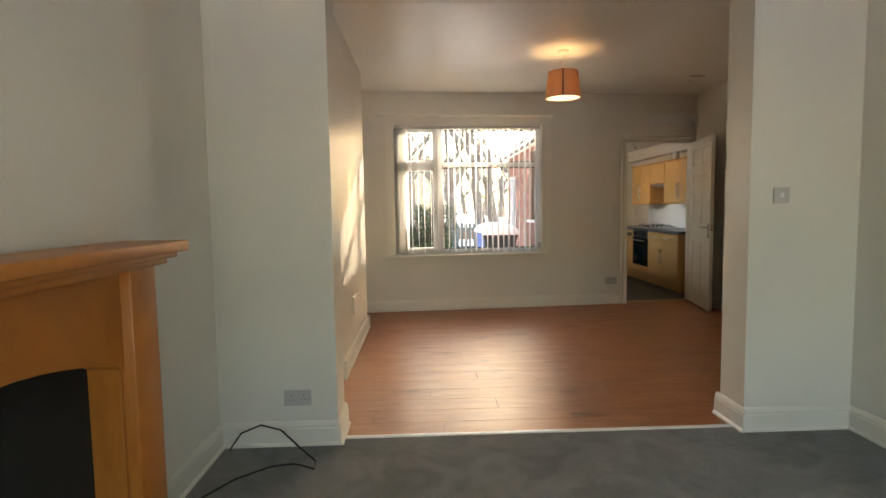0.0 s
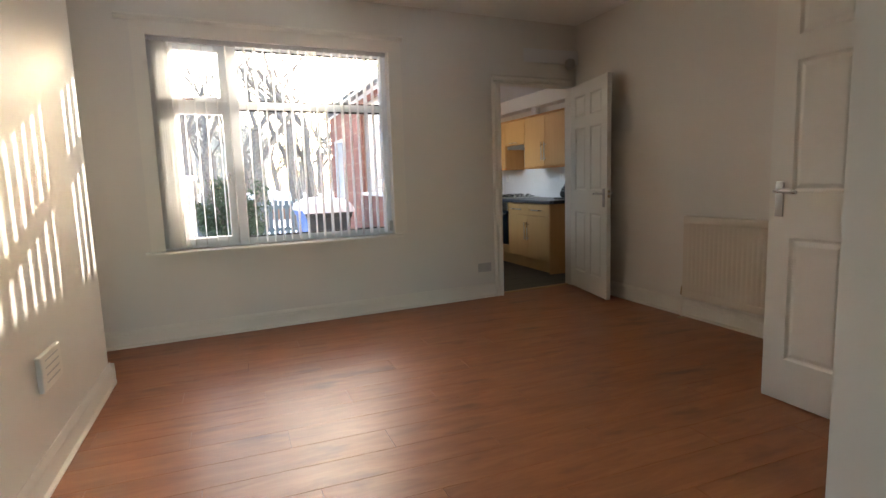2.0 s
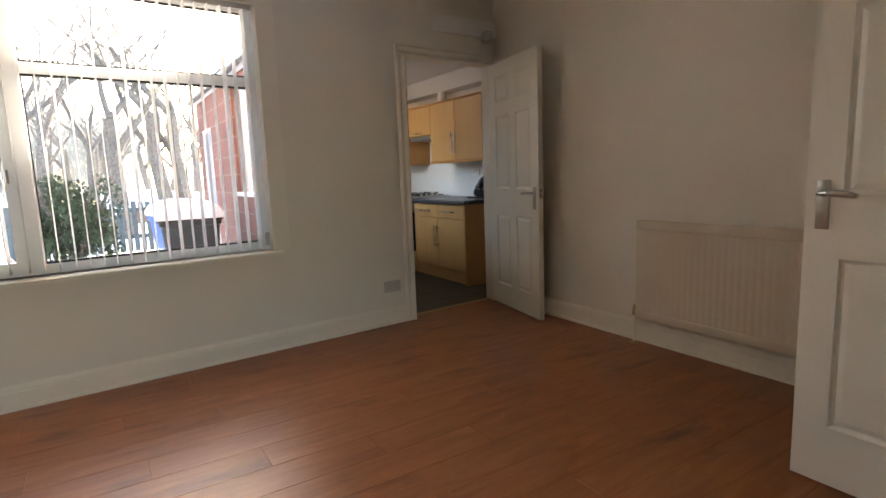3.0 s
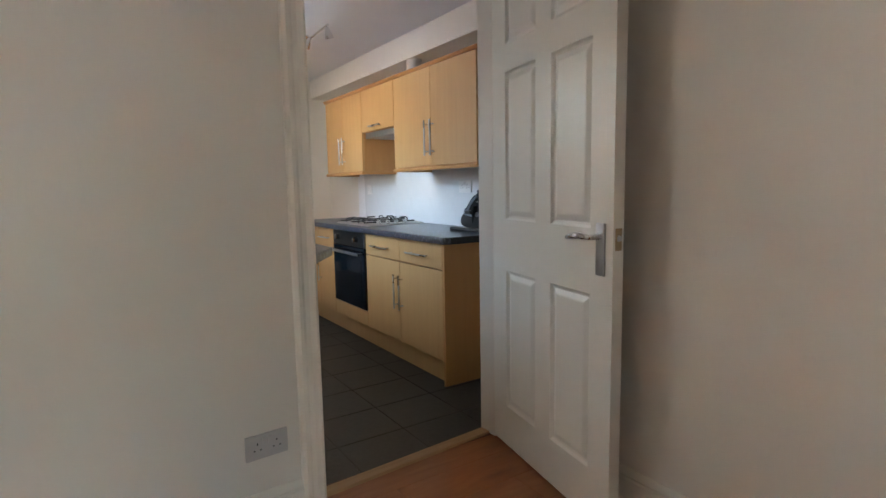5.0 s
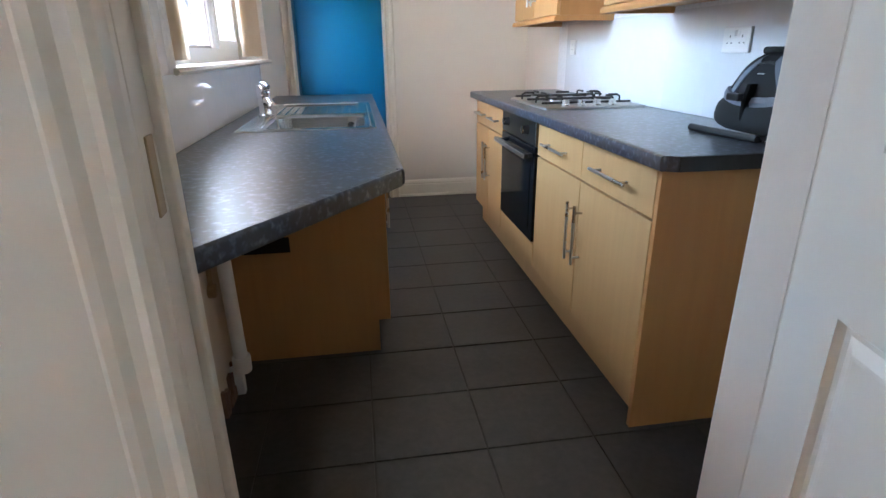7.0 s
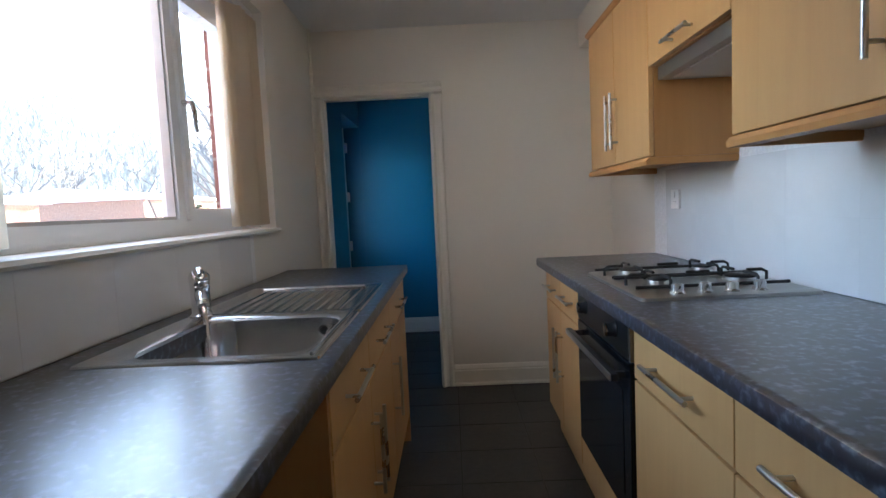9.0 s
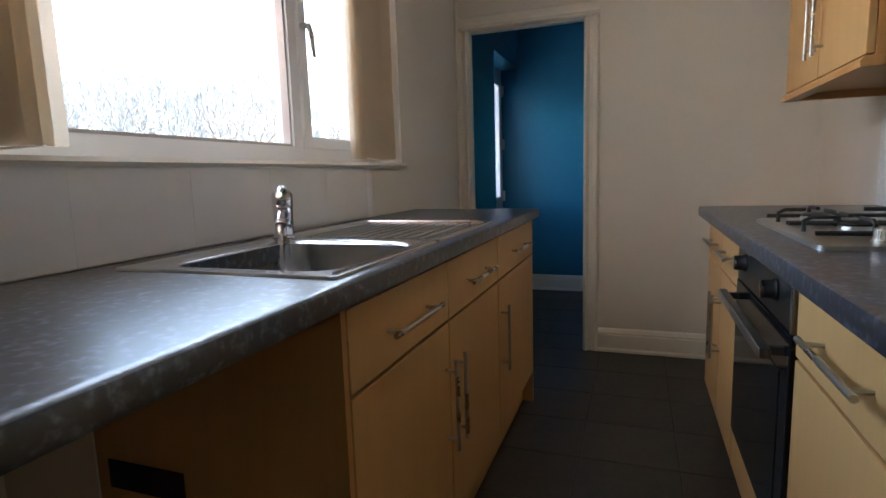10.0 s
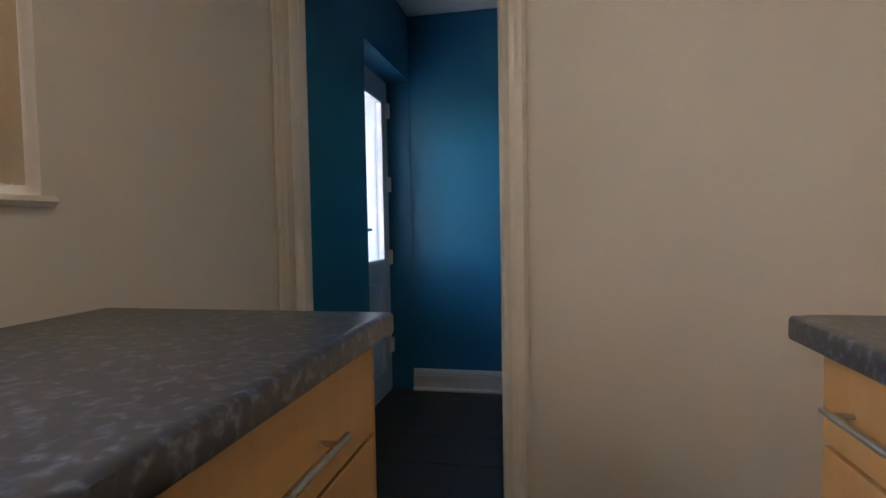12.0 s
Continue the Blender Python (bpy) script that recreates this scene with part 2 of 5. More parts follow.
PLASTER_OLD = painted("stained_old_plaster", (0.64, 0.55, 0.45), (0.42, 0.30, 0.20), 0.8, 40, 0.4, 0.4)
DAMP = painted("damp_brown_plaster", (0.22, 0.11, 0.06), (0.06, 0.03, 0.02), 0.8, 40, 0.5, 0.6)
BOARD_CREAM = painted("cream_board", (0.60, 0.51, 0.30), (0.52, 0.44, 0.25), 0.6, 30, 0.1)
SLAT = fabric_mat("white_blind_fabric", (0.84, 0.84, 0.83), 0.42)
SLAT_BEIGE = fabric_mat("beige_blind_fabric", (0.70, 0.60, 0.46), 0.45)
SHADE = fabric_mat("brown_shade_fabric", (0.47, 0.29, 0.18), 0.3)
SHADE_SEAM = fabric_mat("dark_shade_seam", (0.16, 0.08, 0.05), 0.1)
BAG = fabric_mat("black_nylon", (0.006, 0.0065, 0.008), 0.0, 300)
BAG_GREY = fabric_mat("grey_nylon", (0.19, 0.21, 0.25), 0.0, 300)
GLASS = glass_mat("window_glass")
GLASS_FROST = glass_mat("frosted_glass", (0.92, 0.95, 0.97), 0.35)
BULB = glow_mat("warm_bulb", (1.0, 0.74, 0.44), 8.0)
DIFFUSER = glow_mat("warm_lit_diffuser", (1.0, 0.80, 0.48), 0.22)
SPOT_BULB = glow_mat("spot_bulb", (1.0, 0.87, 0.66), 14)
SNOW = painted("snow", (0.86, 0.88, 0.92), (0.74, 0.78, 0.84), 0.7, 30, 0.5, 0.3)
BRICK = brick_mat()
BRICK_WHITE = painted("whitewashed_brick", (0.66, 0.65, 0.62), (0.45, 0.43, 0.40), 0.85, 25, 0.4, 0.5)
ROOF_TILE = plain("grey_roof_tile", (0.10, 0.10, 0.105), 0.8, grain=14, vary=0.3)
FENCE = plain("grey_green_fence_paint", (0.10, 0.135, 0.145), 0.75, grain=25, vary=0.3)
FENCE_BROWN = plain("brown_fence_boards", (0.26, 0.15, 0.10), 0.8, grain=20, vary=0.3)
BARK = plain("grey_bark", (0.135, 0.122, 0.11), 0.9, grain=20, vary=0.4)
LEAF = plain("dark_evergreen_leaf", (0.030, 0.055, 0.022), 0.6, grain=9, vary=0.5)
# far twigs: washed-out glare is put into this pale base colour
WASHED_TWIGS = plain("washed_out_twigs", (0.30, 0.30, 0.28), 0.9, grain=2, vary=0.15)
BIN_BLUE = plain("blue_bin_plastic", (0.02, 0.11, 0.38), 0.45, grain=12, vary=0.15)
BIN_DARK = plain("dark_bin_plastic", (0.035, 0.042, 0.045), 0.5, grain=12, vary=0.2)
PALE_TIMBER = plain("weathered_timber", (0.40, 0.34, 0.28), 0.8, grain=20, vary=0.3)


# ---- mesh helpers ----
def mesh_object(name, bm, material, smooth=False):
    bmesh.ops.recalc_face_normals(bm, faces=bm.faces)
    me = bpy.data.meshes.new(name)
    if smooth:
        for f in bm.faces:
            f.smooth = True
        for e in bm.edges:
            if len(e.link_faces) == 2 and e.calc_face_angle(0) > radians(38):
                e.smooth = False
    bm.to_mesh(me)
    bm.free()
    me.materials.append(material)
    return new(name, me)


def thing(name, base, label, category, group=""):
    """An empty at the base of a thing, to which its parts are given in world places."""
    ob = new(name)
    ob.empty_display_size = 0.05
    ob.location = base
    return tagged(ob, label, category, group)


def part(name, bm, material, parent, label="", smooth=False):
    ob = mesh_object(name, bm, material, smooth)
    ob.parent = parent
    if parent.type == "EMPTY":
        ob.matrix_parent_inverse = Matrix.Translation(-Vector(parent.location))
    return tagged(ob, label)


def single(name, bm, material, label, category, group="", smooth=False):
    return tagged(mesh_object(name, bm, material, smooth), label, category, group)


def structure(name, bm, material, label, smooth=False):
    return tagged(mesh_object(name, bm, material, smooth), label, kind="structure")


def box(x0, x1, y0, y1, z0, z1, bevel=0.0, segments=2, bm=None):
    """A box between two corners; added to bm where given."""
    b = bmesh.new()
    bmesh.ops.create_cube(b, size=1)
    bmesh.ops.scale(b, vec=(x1 - x0, y1 - y0, z1 - z0), verts=b.verts)
    bmesh.ops.translate(b, vec=((x0 + x1) / 2, (y0 + y1) / 2, (z0 + z1) / 2), verts=b.verts)
    if bevel:
        bmesh.ops.bevel(b, geom=b.edges[:], offset=bevel, segments=segments, affect="EDGES", profile=0.5)
    return join(bm, b) if bm else b


def join(bm, other):
    me = bpy.data.meshes.new("tmp")
    other.to_mesh(me)
    other.free()
    bm.from_mesh(me)
    bpy.data.meshes.remove(me)
    return bm


def tube(points, radius, sides=8, bm=None, radii=None):
    """A closed round bar along a line of points."""
    b = bm or bmesh.new()
    pts = [Vector(p) for p in points]
    rings = []
    side = None
    for i, p in enumerate(pts):
        d = (pts[min(i + 1, len(pts) - 1)] - pts[max(i - 1, 0)]).normalized()
        ref = side if side is not None else (Vector((0, 0, 1)) if abs(d.z) < 0.9 else Vector((1, 0, 0)))
        u = (ref - d * ref.dot(d)).normalized()
        side = u
        v = d.cross(u)
        r = radii[i] if radii else radius
        rings.append([b.verts.new(p + (u * math.cos(a) + v * math.sin(a)) * r) for a in (2 * math.pi * k / sides for k in range(sides))])
    for r0, r1 in zip(rings, rings[1:]):
        for k in range(sides):
            b.faces.new((r0[k], r0[(k + 1) % sides], r1[(k + 1) % sides], r1[k]))
    b.faces.new(rings[0][::-1])
    b.faces.new(rings[-1])
    return b


def prism(outline, axis, a0, a1, bm=None):
    """A flat outline pushed along an axis: outlines are (y, z) for x, (x, z) for y, (x, y) for z."""
    b = bm or bmesh.new()
    put = {"x": lambda p, a: (a, p[0], p[1]), "y": lambda p, a: (p[0], a, p[1]), "z": lambda p, a: (p[0], p[1], a)}[axis]
    lo, hi = [b.verts.new(put(p, a0)) for p in outline], [b.verts.new(put(p, a1)) for p in outline]
    n = len(outline)
    b.faces.new(lo[::-1])
    b.faces.new(hi)
    for k in range(n):
        b.faces.new((lo[k], lo[(k + 1) % n], hi[(k + 1) % n], hi[k]))
    return b


def revolve(profile, centre, sides=24, closed=False, bm=None):
    """Turns (radius, z) pairs round an upright axis."""
    b = bm or bmesh.new()
    rings = []
    for r, z in profile:
        rings.append([b.verts.new((centre[0] + r * math.cos(2 * math.pi * k / sides), centre[1] + r * math.sin(2 * math.pi * k / sides), centre[2] + z)) for k in range(sides)])
    for r0, r1 in zip(rings, rings[1:] + (rings[:1] if closed else [])):
        for k in range(sides):
            b.faces.new((r0[k], r0[(k + 1) % sides], r1[(k + 1) % sides], r1[k]))
    if not closed:
        b.faces.new(rings[0][::-1])
        b.faces.new(rings[-1])
    return b


def wall_mesh(axis, a0, a1, u0, u1, z0, z1, holes=()):
    """A wall with thickness a0..a1 along an axis, from u0 to u1 and z0 to z1, with rectangular holes (u0, u1, z0, z1) through it."""
    us = sorted({u0, u1, *(h[0] for h in holes), *(h[1] for h in holes)})
    zs = sorted({z0, z1, *(h[2] for h in holes), *(h[3] for h in holes)})
    us, zs = [u for u in us if u0 <= u <= u1], [z for z in zs if z0 <= z <= z1]

    def solid(i, j):
        if not (0 <= i < len(us) - 1 and 0 <= j < len(zs) - 1):
            return False
        u, z = (us[i] + us[i + 1]) / 2, (zs[j] + zs[j + 1]) / 2
        return not any(h[0] < u < h[1] and h[2] < z < h[3] for h in holes)

    b = bmesh.new()
    made = {}

    def vert(a, u, z):
        key = (a, u, z)
        if key not in made:
            made[key] = b.verts.new((a, u, z) if axis == "x" else (u, a, z))
        return made[key]

    for i in range(len(us) - 1):
        for j in range(len(zs) - 1):
            if not solid(i, j):
                continue
            p, q, r, s = us[i], us[i + 1], zs[j], zs[j + 1]
            for a in (a0, a1):
                b.faces.new((vert(a, p, r), vert(a, q, r), vert(a, q, s), vert(a, p, s)))
            for di, dj, e in ((-1, 0, ((p, r), (p, s))), (1, 0, ((q, r), (q, s))), (0, -1, ((p, r), (q, r))), (0, 1, ((p, s), (q, s)))):
                if not solid(i + di, j + dj):
                    (ua, za), (ub, zb) = e
                    b.faces.new((vert(a0, ua, za), vert(a0, ub, zb), vert(a1, ub, zb), vert(a1, ua, za)))
    return b


def run_profile(p0, p1, out, profile):
    """A moulding: (out, up) outline carried from p0 to p1 on the floor plan; out is the unit way it stands off the wall."""
    b = bmesh.new()
    a, c = [], []
    for o, z in profile:
        a.append(b.verts.new((p0[0] + out[0] * o, p0[1] + out[1] * o, z)))
        c.append(b.verts.new((p1[0] + out[0] * o, p1[1] + out[1] * o, z)))
    n = len(profile)
    b.faces.new(a)
    b.faces.new(c[::-1])
    for k in range(n):
        b.faces.new((a[k], a[(k + 1) % n], c[(k + 1) % n], c[k]))
    return b


SKIRT = [(0, 0), (0.030, 0), (0.030, 0.012), (0.019, 0.022), (0.019, 0.095), (0.015, 0.103), (0.017, 0.110), (0.009, 0.128), (0.004, 0.135), (0, 0.135)]


def skirting(p0, p1, out):
    return structure("baseboard", run_profile(p0, p1, out, SKIRT), GLOSS, "cream gloss moulded skirting board along the wall")


# ---- large structure: walls, floors, ceilings ----
FAR, CEIL = 6.83, 2.68
structure("wall_piers", wall_mesh("y", 2.86, 3.10, -0.62, 4.25, 0, 2.8, [(0.132, 2.388, -1, 2.42), (3.30, 4.06, -1, 2.05)]), WALL, "off-white plaster wall with a wide square opening between two rooms")
structure("wall_front_room_west", wall_mesh("x", -0.62, -0.50, -2.2, 2.86, 0, 2.8), WALL, "off-white plaster side wall")
structure("wall_fireplace_breast", box(-0.50, -0.295, 0.13, 1.86, 0, 2.75), WALL, "off-white chimney breast behind the fireplace")
structure("wall_front_room_east", wall_mesh("x", 3.0, 3.12, -2.2, 2.86, 0, 2.8), WALL, "off-white plaster side wall")
structure("wall_front", wall_mesh("y", -2.2, -2.06, -0.62, 3.12, 0, 2.8, [(0.1, 2.7, 0.75, 2.25)]), WALL, "off-white front wall with a window opening")
structure("wall_back_room_west", wall_mesh("x", -0.50, -0.36, 3.10, FAR, 0, 2.8), WALL, "off-white plaster side wall")
structure("wall_chimney_breast", box(-0.36, -0.008, 3.97, 5.745, 0, 2.75), WALL, "off-white chimney breast standing out into the room")
structure("wall_back_room_east", wall_mesh("x", 4.158, 4.25, 3.10, 6.89, 0, 2.8), WALL, "cream plaster side wall behind the radiator")
REAR = [structure("wall_rear", wall_mesh("y", FAR, 6.92, -0.62, 5.05, 0, 2.8, [(0.26, 2.11, 0.70, 2.28), (3.230, 4.095, -1, 2.065)]), WALL, "cream plaster wall with a window and a kitchen doorway")]
structure("wall_hall_end", wall_mesh("y", 2.0, 2.1, 3.12, 4.25, 0, 2.8), WALL, "plain hall wall beyond the open door")
structure("wall_hall_east", wall_mesh("x", 4.25, 4.35, 2.0, 3.10, 0, 2.8), WALL, "plain hall side wall")
structure("ceiling", box(-0.62, 4.35, -2.2, 6.98, 2.68, 2.80), CEILING, "white painted ceiling with a soft sheen")
structure("wall_kitchen_west", wall_mesh("x", 2.69, 2.95, 6.85, 10.605, 0, 2.6, [(7.90, 9.72, 1.09, 2.10)]), WALL, "off-white kitchen wall with a wide window recess")
structure("wall_kitchen_east", wall_mesh("x", 4.81, 4.95, 6.90, 12.4, 0, 2.6), WALL, "off-white kitchen wall behind the cooker")
structure("wall_kitchen_rear", wall_mesh("y", 10.605, 10.64, 2.69, 4.81, 0, 2.6, [(3.020, 3.682, -1, 1.87)]), WALL, "off-white kitchen end wall with a doorway")
structure("ceiling_kitchen", box(2.69, 4.95, 6.85, 10.64, 2.29, 2.42), CEILING_K, "white painted kitchen ceiling")
structure("wall_blue_west", wall_mesh("x", 2.64, 2.975, 10.64, 12.4, 0, 2.6, [(11.37, 12.185, -1, 1.93)]), WALL_BLUE, "deep blue painted wall with a recessed back door")
structure("wall_blue_rear", wall_mesh("y", 12.19, 12.4, 2.975, 4.81, 0, 2.6), WALL_BLUE, "deep blue painted end wall")
structure("wall_blue_partition", wall_mesh("y", 10.64, 10.648, 2.975, 4.81, 0, 2.6, [(3.020, 3.682, -1, 1.87)]), WALL_BLUE, "deep blue paint on the partition")
structure("ceiling_blue_room", box(2.64, 4.95, 10.64, 12.4, 2.325, 2.62), CEILING_K, "white ceiling of the blue room")
for name, args in (("floor_carpet", (-0.62, 3.12, -2.2, 2.92, -0.14, 0.004)), ("floor_hall", (3.12, 4.35, 2.0, 3.10, -0.14, 0.0))):
    structure(name, box(*args), CARPET, "worn mid-grey fitted carpet")
structure("threshold_strip", prism([(2.905, 0.0), (2.945, 0.0), (2.938, 0.010), (2.912, 0.010)], "x", 0.132, 2.388), PLASTIC, "pale metal carpet edge strip across the opening")
floor_back = structure("floor_back_room", box(-0.50, 4.25, 2.92, FAR + 0.10, -0.14, -0.006), UNDERLAY, "orange-brown laminate plank floor")
floor_kitchen = structure("floor_kitchen", box(2.64, 4.95, FAR + 0.08, 12.4, -0.14, -0.004), GROUT, "dark slate tile floor with pale grout lines")
REAR.append(structure("threshold_kitchen", prism([(6.86, -0.006), (6.93, -0.006), (6.92, 0.010), (6.87, 0.010)], "x", 3.230, 4.095), THRESH, "pale wooden threshold strip in the doorway"))

# skirting, room by room
for p0, p1, out in [((-0.48, 2.86), (0.132, 2.86), (0, -1)), ((2.388, 2.86), (3.0, 2.86), (0, -1)), ((-0.50, 1.86), (-0.50, 2.86), (1, 0)), ((3.0, -2.06), (3.0, 2.84), (-1, 0)),
                    ((0.132, 2.83), (0.132, 3.13), (1, 0)), ((2.388, 2.83), (2.388, 3.13), (-1, 0)), ((-0.36, 3.10), (0.132, 3.10), (0, 1)), ((2.388, 3.10), (3.22, 3.10), (0, 1)),
                    ((-0.008, 3.94), (-0.008, 5.775), (1, 0)), ((-0.36, 3.97), (0.0222, 3.97), (0, -1)), ((-0.36, 5.745), (0.0222, 5.745), (0, 1)), ((-0.36, FAR), (3.150, FAR), (0, -1)),
                    ((4.158, 3.10), (4.158, 6.88), (-1, 0)), ((3.765, 10.605), (4.81, 10.605), (0, -1)), ((2.975, 12.19), (4.81, 12.19), (0, -1)), ((4.81, 9.87), (4.81, 10.58), (-1, 0))]:
    board = skirting(p0, p1, out)
    if p0[1] == FAR:
        REAR.append(board)


# ---- doors and casings ----
CASING = [(0, 0), (0.080, 0), (0.080, 0.022), (0.070, 0.034), (0.058, 0.032), (0.046, 0.024), (0.030, 0.026), (0.014, 0.044), (0.005, 0.040), (0, 0.022)]


def casing_set(name, x0, x1, top, y, way, material, label, legs=(True, True)):
    """A moulded door surround: outline (away from the opening, off the wall) on each leg and across the head."""
    root = thing(name, ((x0 + x1) / 2, y, 0), label, "door frame")
    root["kind"] = "structure"
    for leg, (x, s) in zip(legs, ((x0, -1), (x1, 1))):
        if leg:
            part("casing_leg", prism([(x + s * u, y + way * v) for u, v in CASING], "z", 0, top + 0.002), material, root)
    part("casing_head", prism([(y + way * v, top + u) for u, v in CASING], "x", x0 - (0.08 if legs[0] else 0), x1 + (0.08 if legs[1] else 0)), material, root)
    return root


frame_k = casing_set("door_frame_1", 3.230, 4.095, 2.065, FAR, -1, GLOSS, "cream gloss moulded doorway casing with chipped paint", (True, False))
part("jamb", box(3.215, 3.231, FAR - 0.006, 6.926, 0, 2.07, 0.002), GLOSS, frame_k)
part("jamb", box(4.096, 4.110, FAR - 0.006, 6.926, 0, 2.07, 0.002), GLOSS, frame_k)
part("door_stop", box(3.229, 3.243, 6.885, 6.915, 0, 2.06, 0.003), GLOSS, frame_k)
part("strike_plate", box(3.2305, 3.2335, 6.842, 6.868, 0.97, 1.06, 0.001), BRASS, frame_k, "worn bare patch with a latch keep")
REAR.append(frame_k)
frame_b = casing_set("door_frame_2", 3.020, 3.682, 1.87, 10.605, -1, GLOSS, "cream painted wide doorway casing")
part("jamb", box(3.012, 3.024, 10.60, 10.650, 0, 1.875, 0.002), GLOSS, frame_b)
part("jamb", box(3.678, 3.690, 10.60, 10.650, 0, 1.875, 0.002), GLOSS, frame_b)
part("head_lining", box(3.024, 3.678, 10.60, 10.650, 1.862, 1.875, 0.002), GLOSS, frame_b)
structure("door_lining_hall", box(3.285, 3.303, 3.09, 3.12, 0, 2.05), GLOSS, "cream door lining")


def panel_door(name, hinge, turn, width, height, handle_at, label, levers, drop=0.0):
    """A six-panel door: built along +x from the hinge at the origin, thickness along y, then turned into place."""
    root = thing(name, (0, 0, 0), label, "door")
    t = 0.020
    st, mid = 0.112, 0.105
    pw = (width - 2 * st - mid) / 2
    rows = [(0.215 - drop, 0.825 - drop), (1.045 - drop, 1.655 - drop), (1.765 - drop, height - 0.115)]
    holes = [(st + k * (pw + mid), st + k * (pw + mid) + pw, z0, z1) for k in range(2) for z0, z1 in rows]
    leaf = part("leaf", wall_mesh("y", -t, t, 0, width, 0, height, holes), DOOR_PAINT, root)
    bmesh_core = box(0.05, width - 0.05, -0.006, 0.006, 0.1, height - 0.06)
    part("core", bmesh_core, DOOR_PAINT, root)
    for u0, u1, z0, z1 in holes:
        b = bmesh.new()
        for s in (-1, 1):
            rings = []
            for inset, d in ((0, t - 0.001), (0.008, t - 0.009), (0.016, t - 0.011), (0.034, t - 0.004), (0.040, t - 0.003)):
                rings.append([b.verts.new((x, s * d, z)) for x, z in ((u0 + inset, z0 + inset), (u1 - inset, z0 + inset), (u1 - inset, z1 - inset), (u0 + inset, z1 - inset))])
            for r0, r1 in zip(rings, rings[1:]):
                for k in range(4):
                    b.faces.new((r0[k], r0[(k + 1) % 4], r1[(k + 1) % 4], r1[k]))
            b.faces.new(rings[-1])
        part("panel", b, DOOR_PAINT, root)
    for s in levers:
        hx = width - 0.055
        plate = part("handle_plate", box(hx - 0.021, hx + 0.021, s * t, s * (t + 0.008), handle_at - 0.125, handle_at + 0.045, 0.003) if s > 0 else box(hx - 0.021, hx + 0.021, -t - 0.008, -t, handle_at - 0.125, handle_at + 0.045, 0.003), STEEL_DULL, root, "satin metal lever plate", True)
        y0 = s * (t + 0.006)
        part("lever", tube([(hx, y0, handle_at), (hx, y0 + s * 0.036, handle_at), (hx - 0.012, y0 + s * 0.045, handle_at + 0.001), (hx - 0.05, y0 + s * 0.047, handle_at + 0.003), (hx - 0.085, y0 + s * 0.046, handle_at), (hx - 0.115, y0 + s * 0.044, handle_at - 0.006)], 0.009, 10,
                           radii=[0.010, 0.009, 0.009, 0.012, 0.012, 0.009]), STEEL, plate, "curved metal lever", True)
    part("latch", box(width - 0.0005, width + 0.002, -0.012, 0.012, handle_at - 0.04, handle_at + 0.03, 0.0006), BRASS, root)
    part("latch_bolt", box(width, width + 0.010, -0.007, 0.007, handle_at - 0.010, handle_at + 0.008, 0.003), STEEL, root)
    for z in (0.2, height - 0.25):
        part("hinge", tube([(-0.004, t, z), (-0.004, t, z + 0.08)], 0.006), STEEL_DULL, root)
    root.matrix_world = pose(*hinge, 0, 0, turn)
    return root


panel_door("door_1", (4.110, FAR + 0.050, 0.012), -101.4, 0.80, 2.05, 0.985, "white painted six-panel kitchen door standing open", (-1, 1), 0.035)
panel_door("door_2", (3.275, 3.14, 0.012), 90, 0.85, 2.05, 1.05, "white painted six-panel hall door standing open", (1, -1))


# ---- back room window ----
def pane(u0, u1, z0, z1, at, axis="y", material=None, thick=0.006):
    return wall_mesh(axis, at, at + thick, u0, u1, z0, z1), material or GLASS


def add_pane(parent, u0, u1, z0, z1, at, axis="y", material=None):
    b, m = pane(u0, u1, z0, z1, at, axis, material)
    ob = part("pane", b, m, parent)
    ob.visible_shadow = False
    return ob


def sash(axis, a0, a1, u0, u1, z0, z1, w):
    """A frame of width w round an opening."""
    return wall_mesh(axis, a0, a1, u0, u1, z0, z1, [(u0 + w, u1 - w, z0 + w, z1 - w)])


win = thing("window_1", (1.185, FAR, 0.68), "white plastic three-light window with a moulded surround", "window")
win["kind"] = "structure"
REAR.append(win)
W0, W1, WY = 0.26, 2.11, 6.90
frame_w = part("window_frame", wall_mesh("y", WY, WY + 0.07, W0, W1, 0.70, 2.28, [(0.315, 0.775, 1.825, 2.235), (0.315, 0.775, 0.745, 1.765), (0.865, 2.055, 1.835, 2.235), (0.865, 2.055, 0.755, 1.775)]), UPVC, win)
part("top_sash", sash("y", WY - 0.014, WY + 0.05, 0.312, 0.778, 1.822, 2.238, 0.038), UPVC, frame_w)
part("casement_sash", sash("y", WY - 0.014, WY + 0.05, 0.312, 0.778, 0.742, 1.768, 0.036), UPVC, frame_w)
part("bead", sash("y", WY + 0.008, WY + 0.03, 0.863, 2.057, 0.753, 1.777, 0.014), RUBBER, frame_w)
part("bead", sash("y", WY + 0.008, WY + 0.03, 0.863, 2.057, 1.833, 2.237, 0.012), RUBBER, frame_w)
for q in ((0.35, 0.74, 1.86, 2.20), (0.345, 0.745, 0.78, 1.73), (0.87, 2.05, 1.84, 2.23), (0.87, 2.05, 0.76, 1.77)):
    add_pane(win, *q, WY + 0.03)
part("window_handle", tube([(0.545, WY - 0.014, 1.84), (0.545, WY - 0.045, 1.84), (0.49, WY - 0.05, 1.835)], 0.008), CHROME, frame_w)
part("window_handle", tube([(0.758, WY - 0.014, 1.27), (0.758, WY - 0.045, 1.27), (0.758, WY - 0.05, 1.20)], 0.008), CHROME, frame_w)
part("trickle_vent", box(0.40, 0.70, WY - 0.02, WY, 2.245, 2.268, 0.004), UPVC, frame_w)
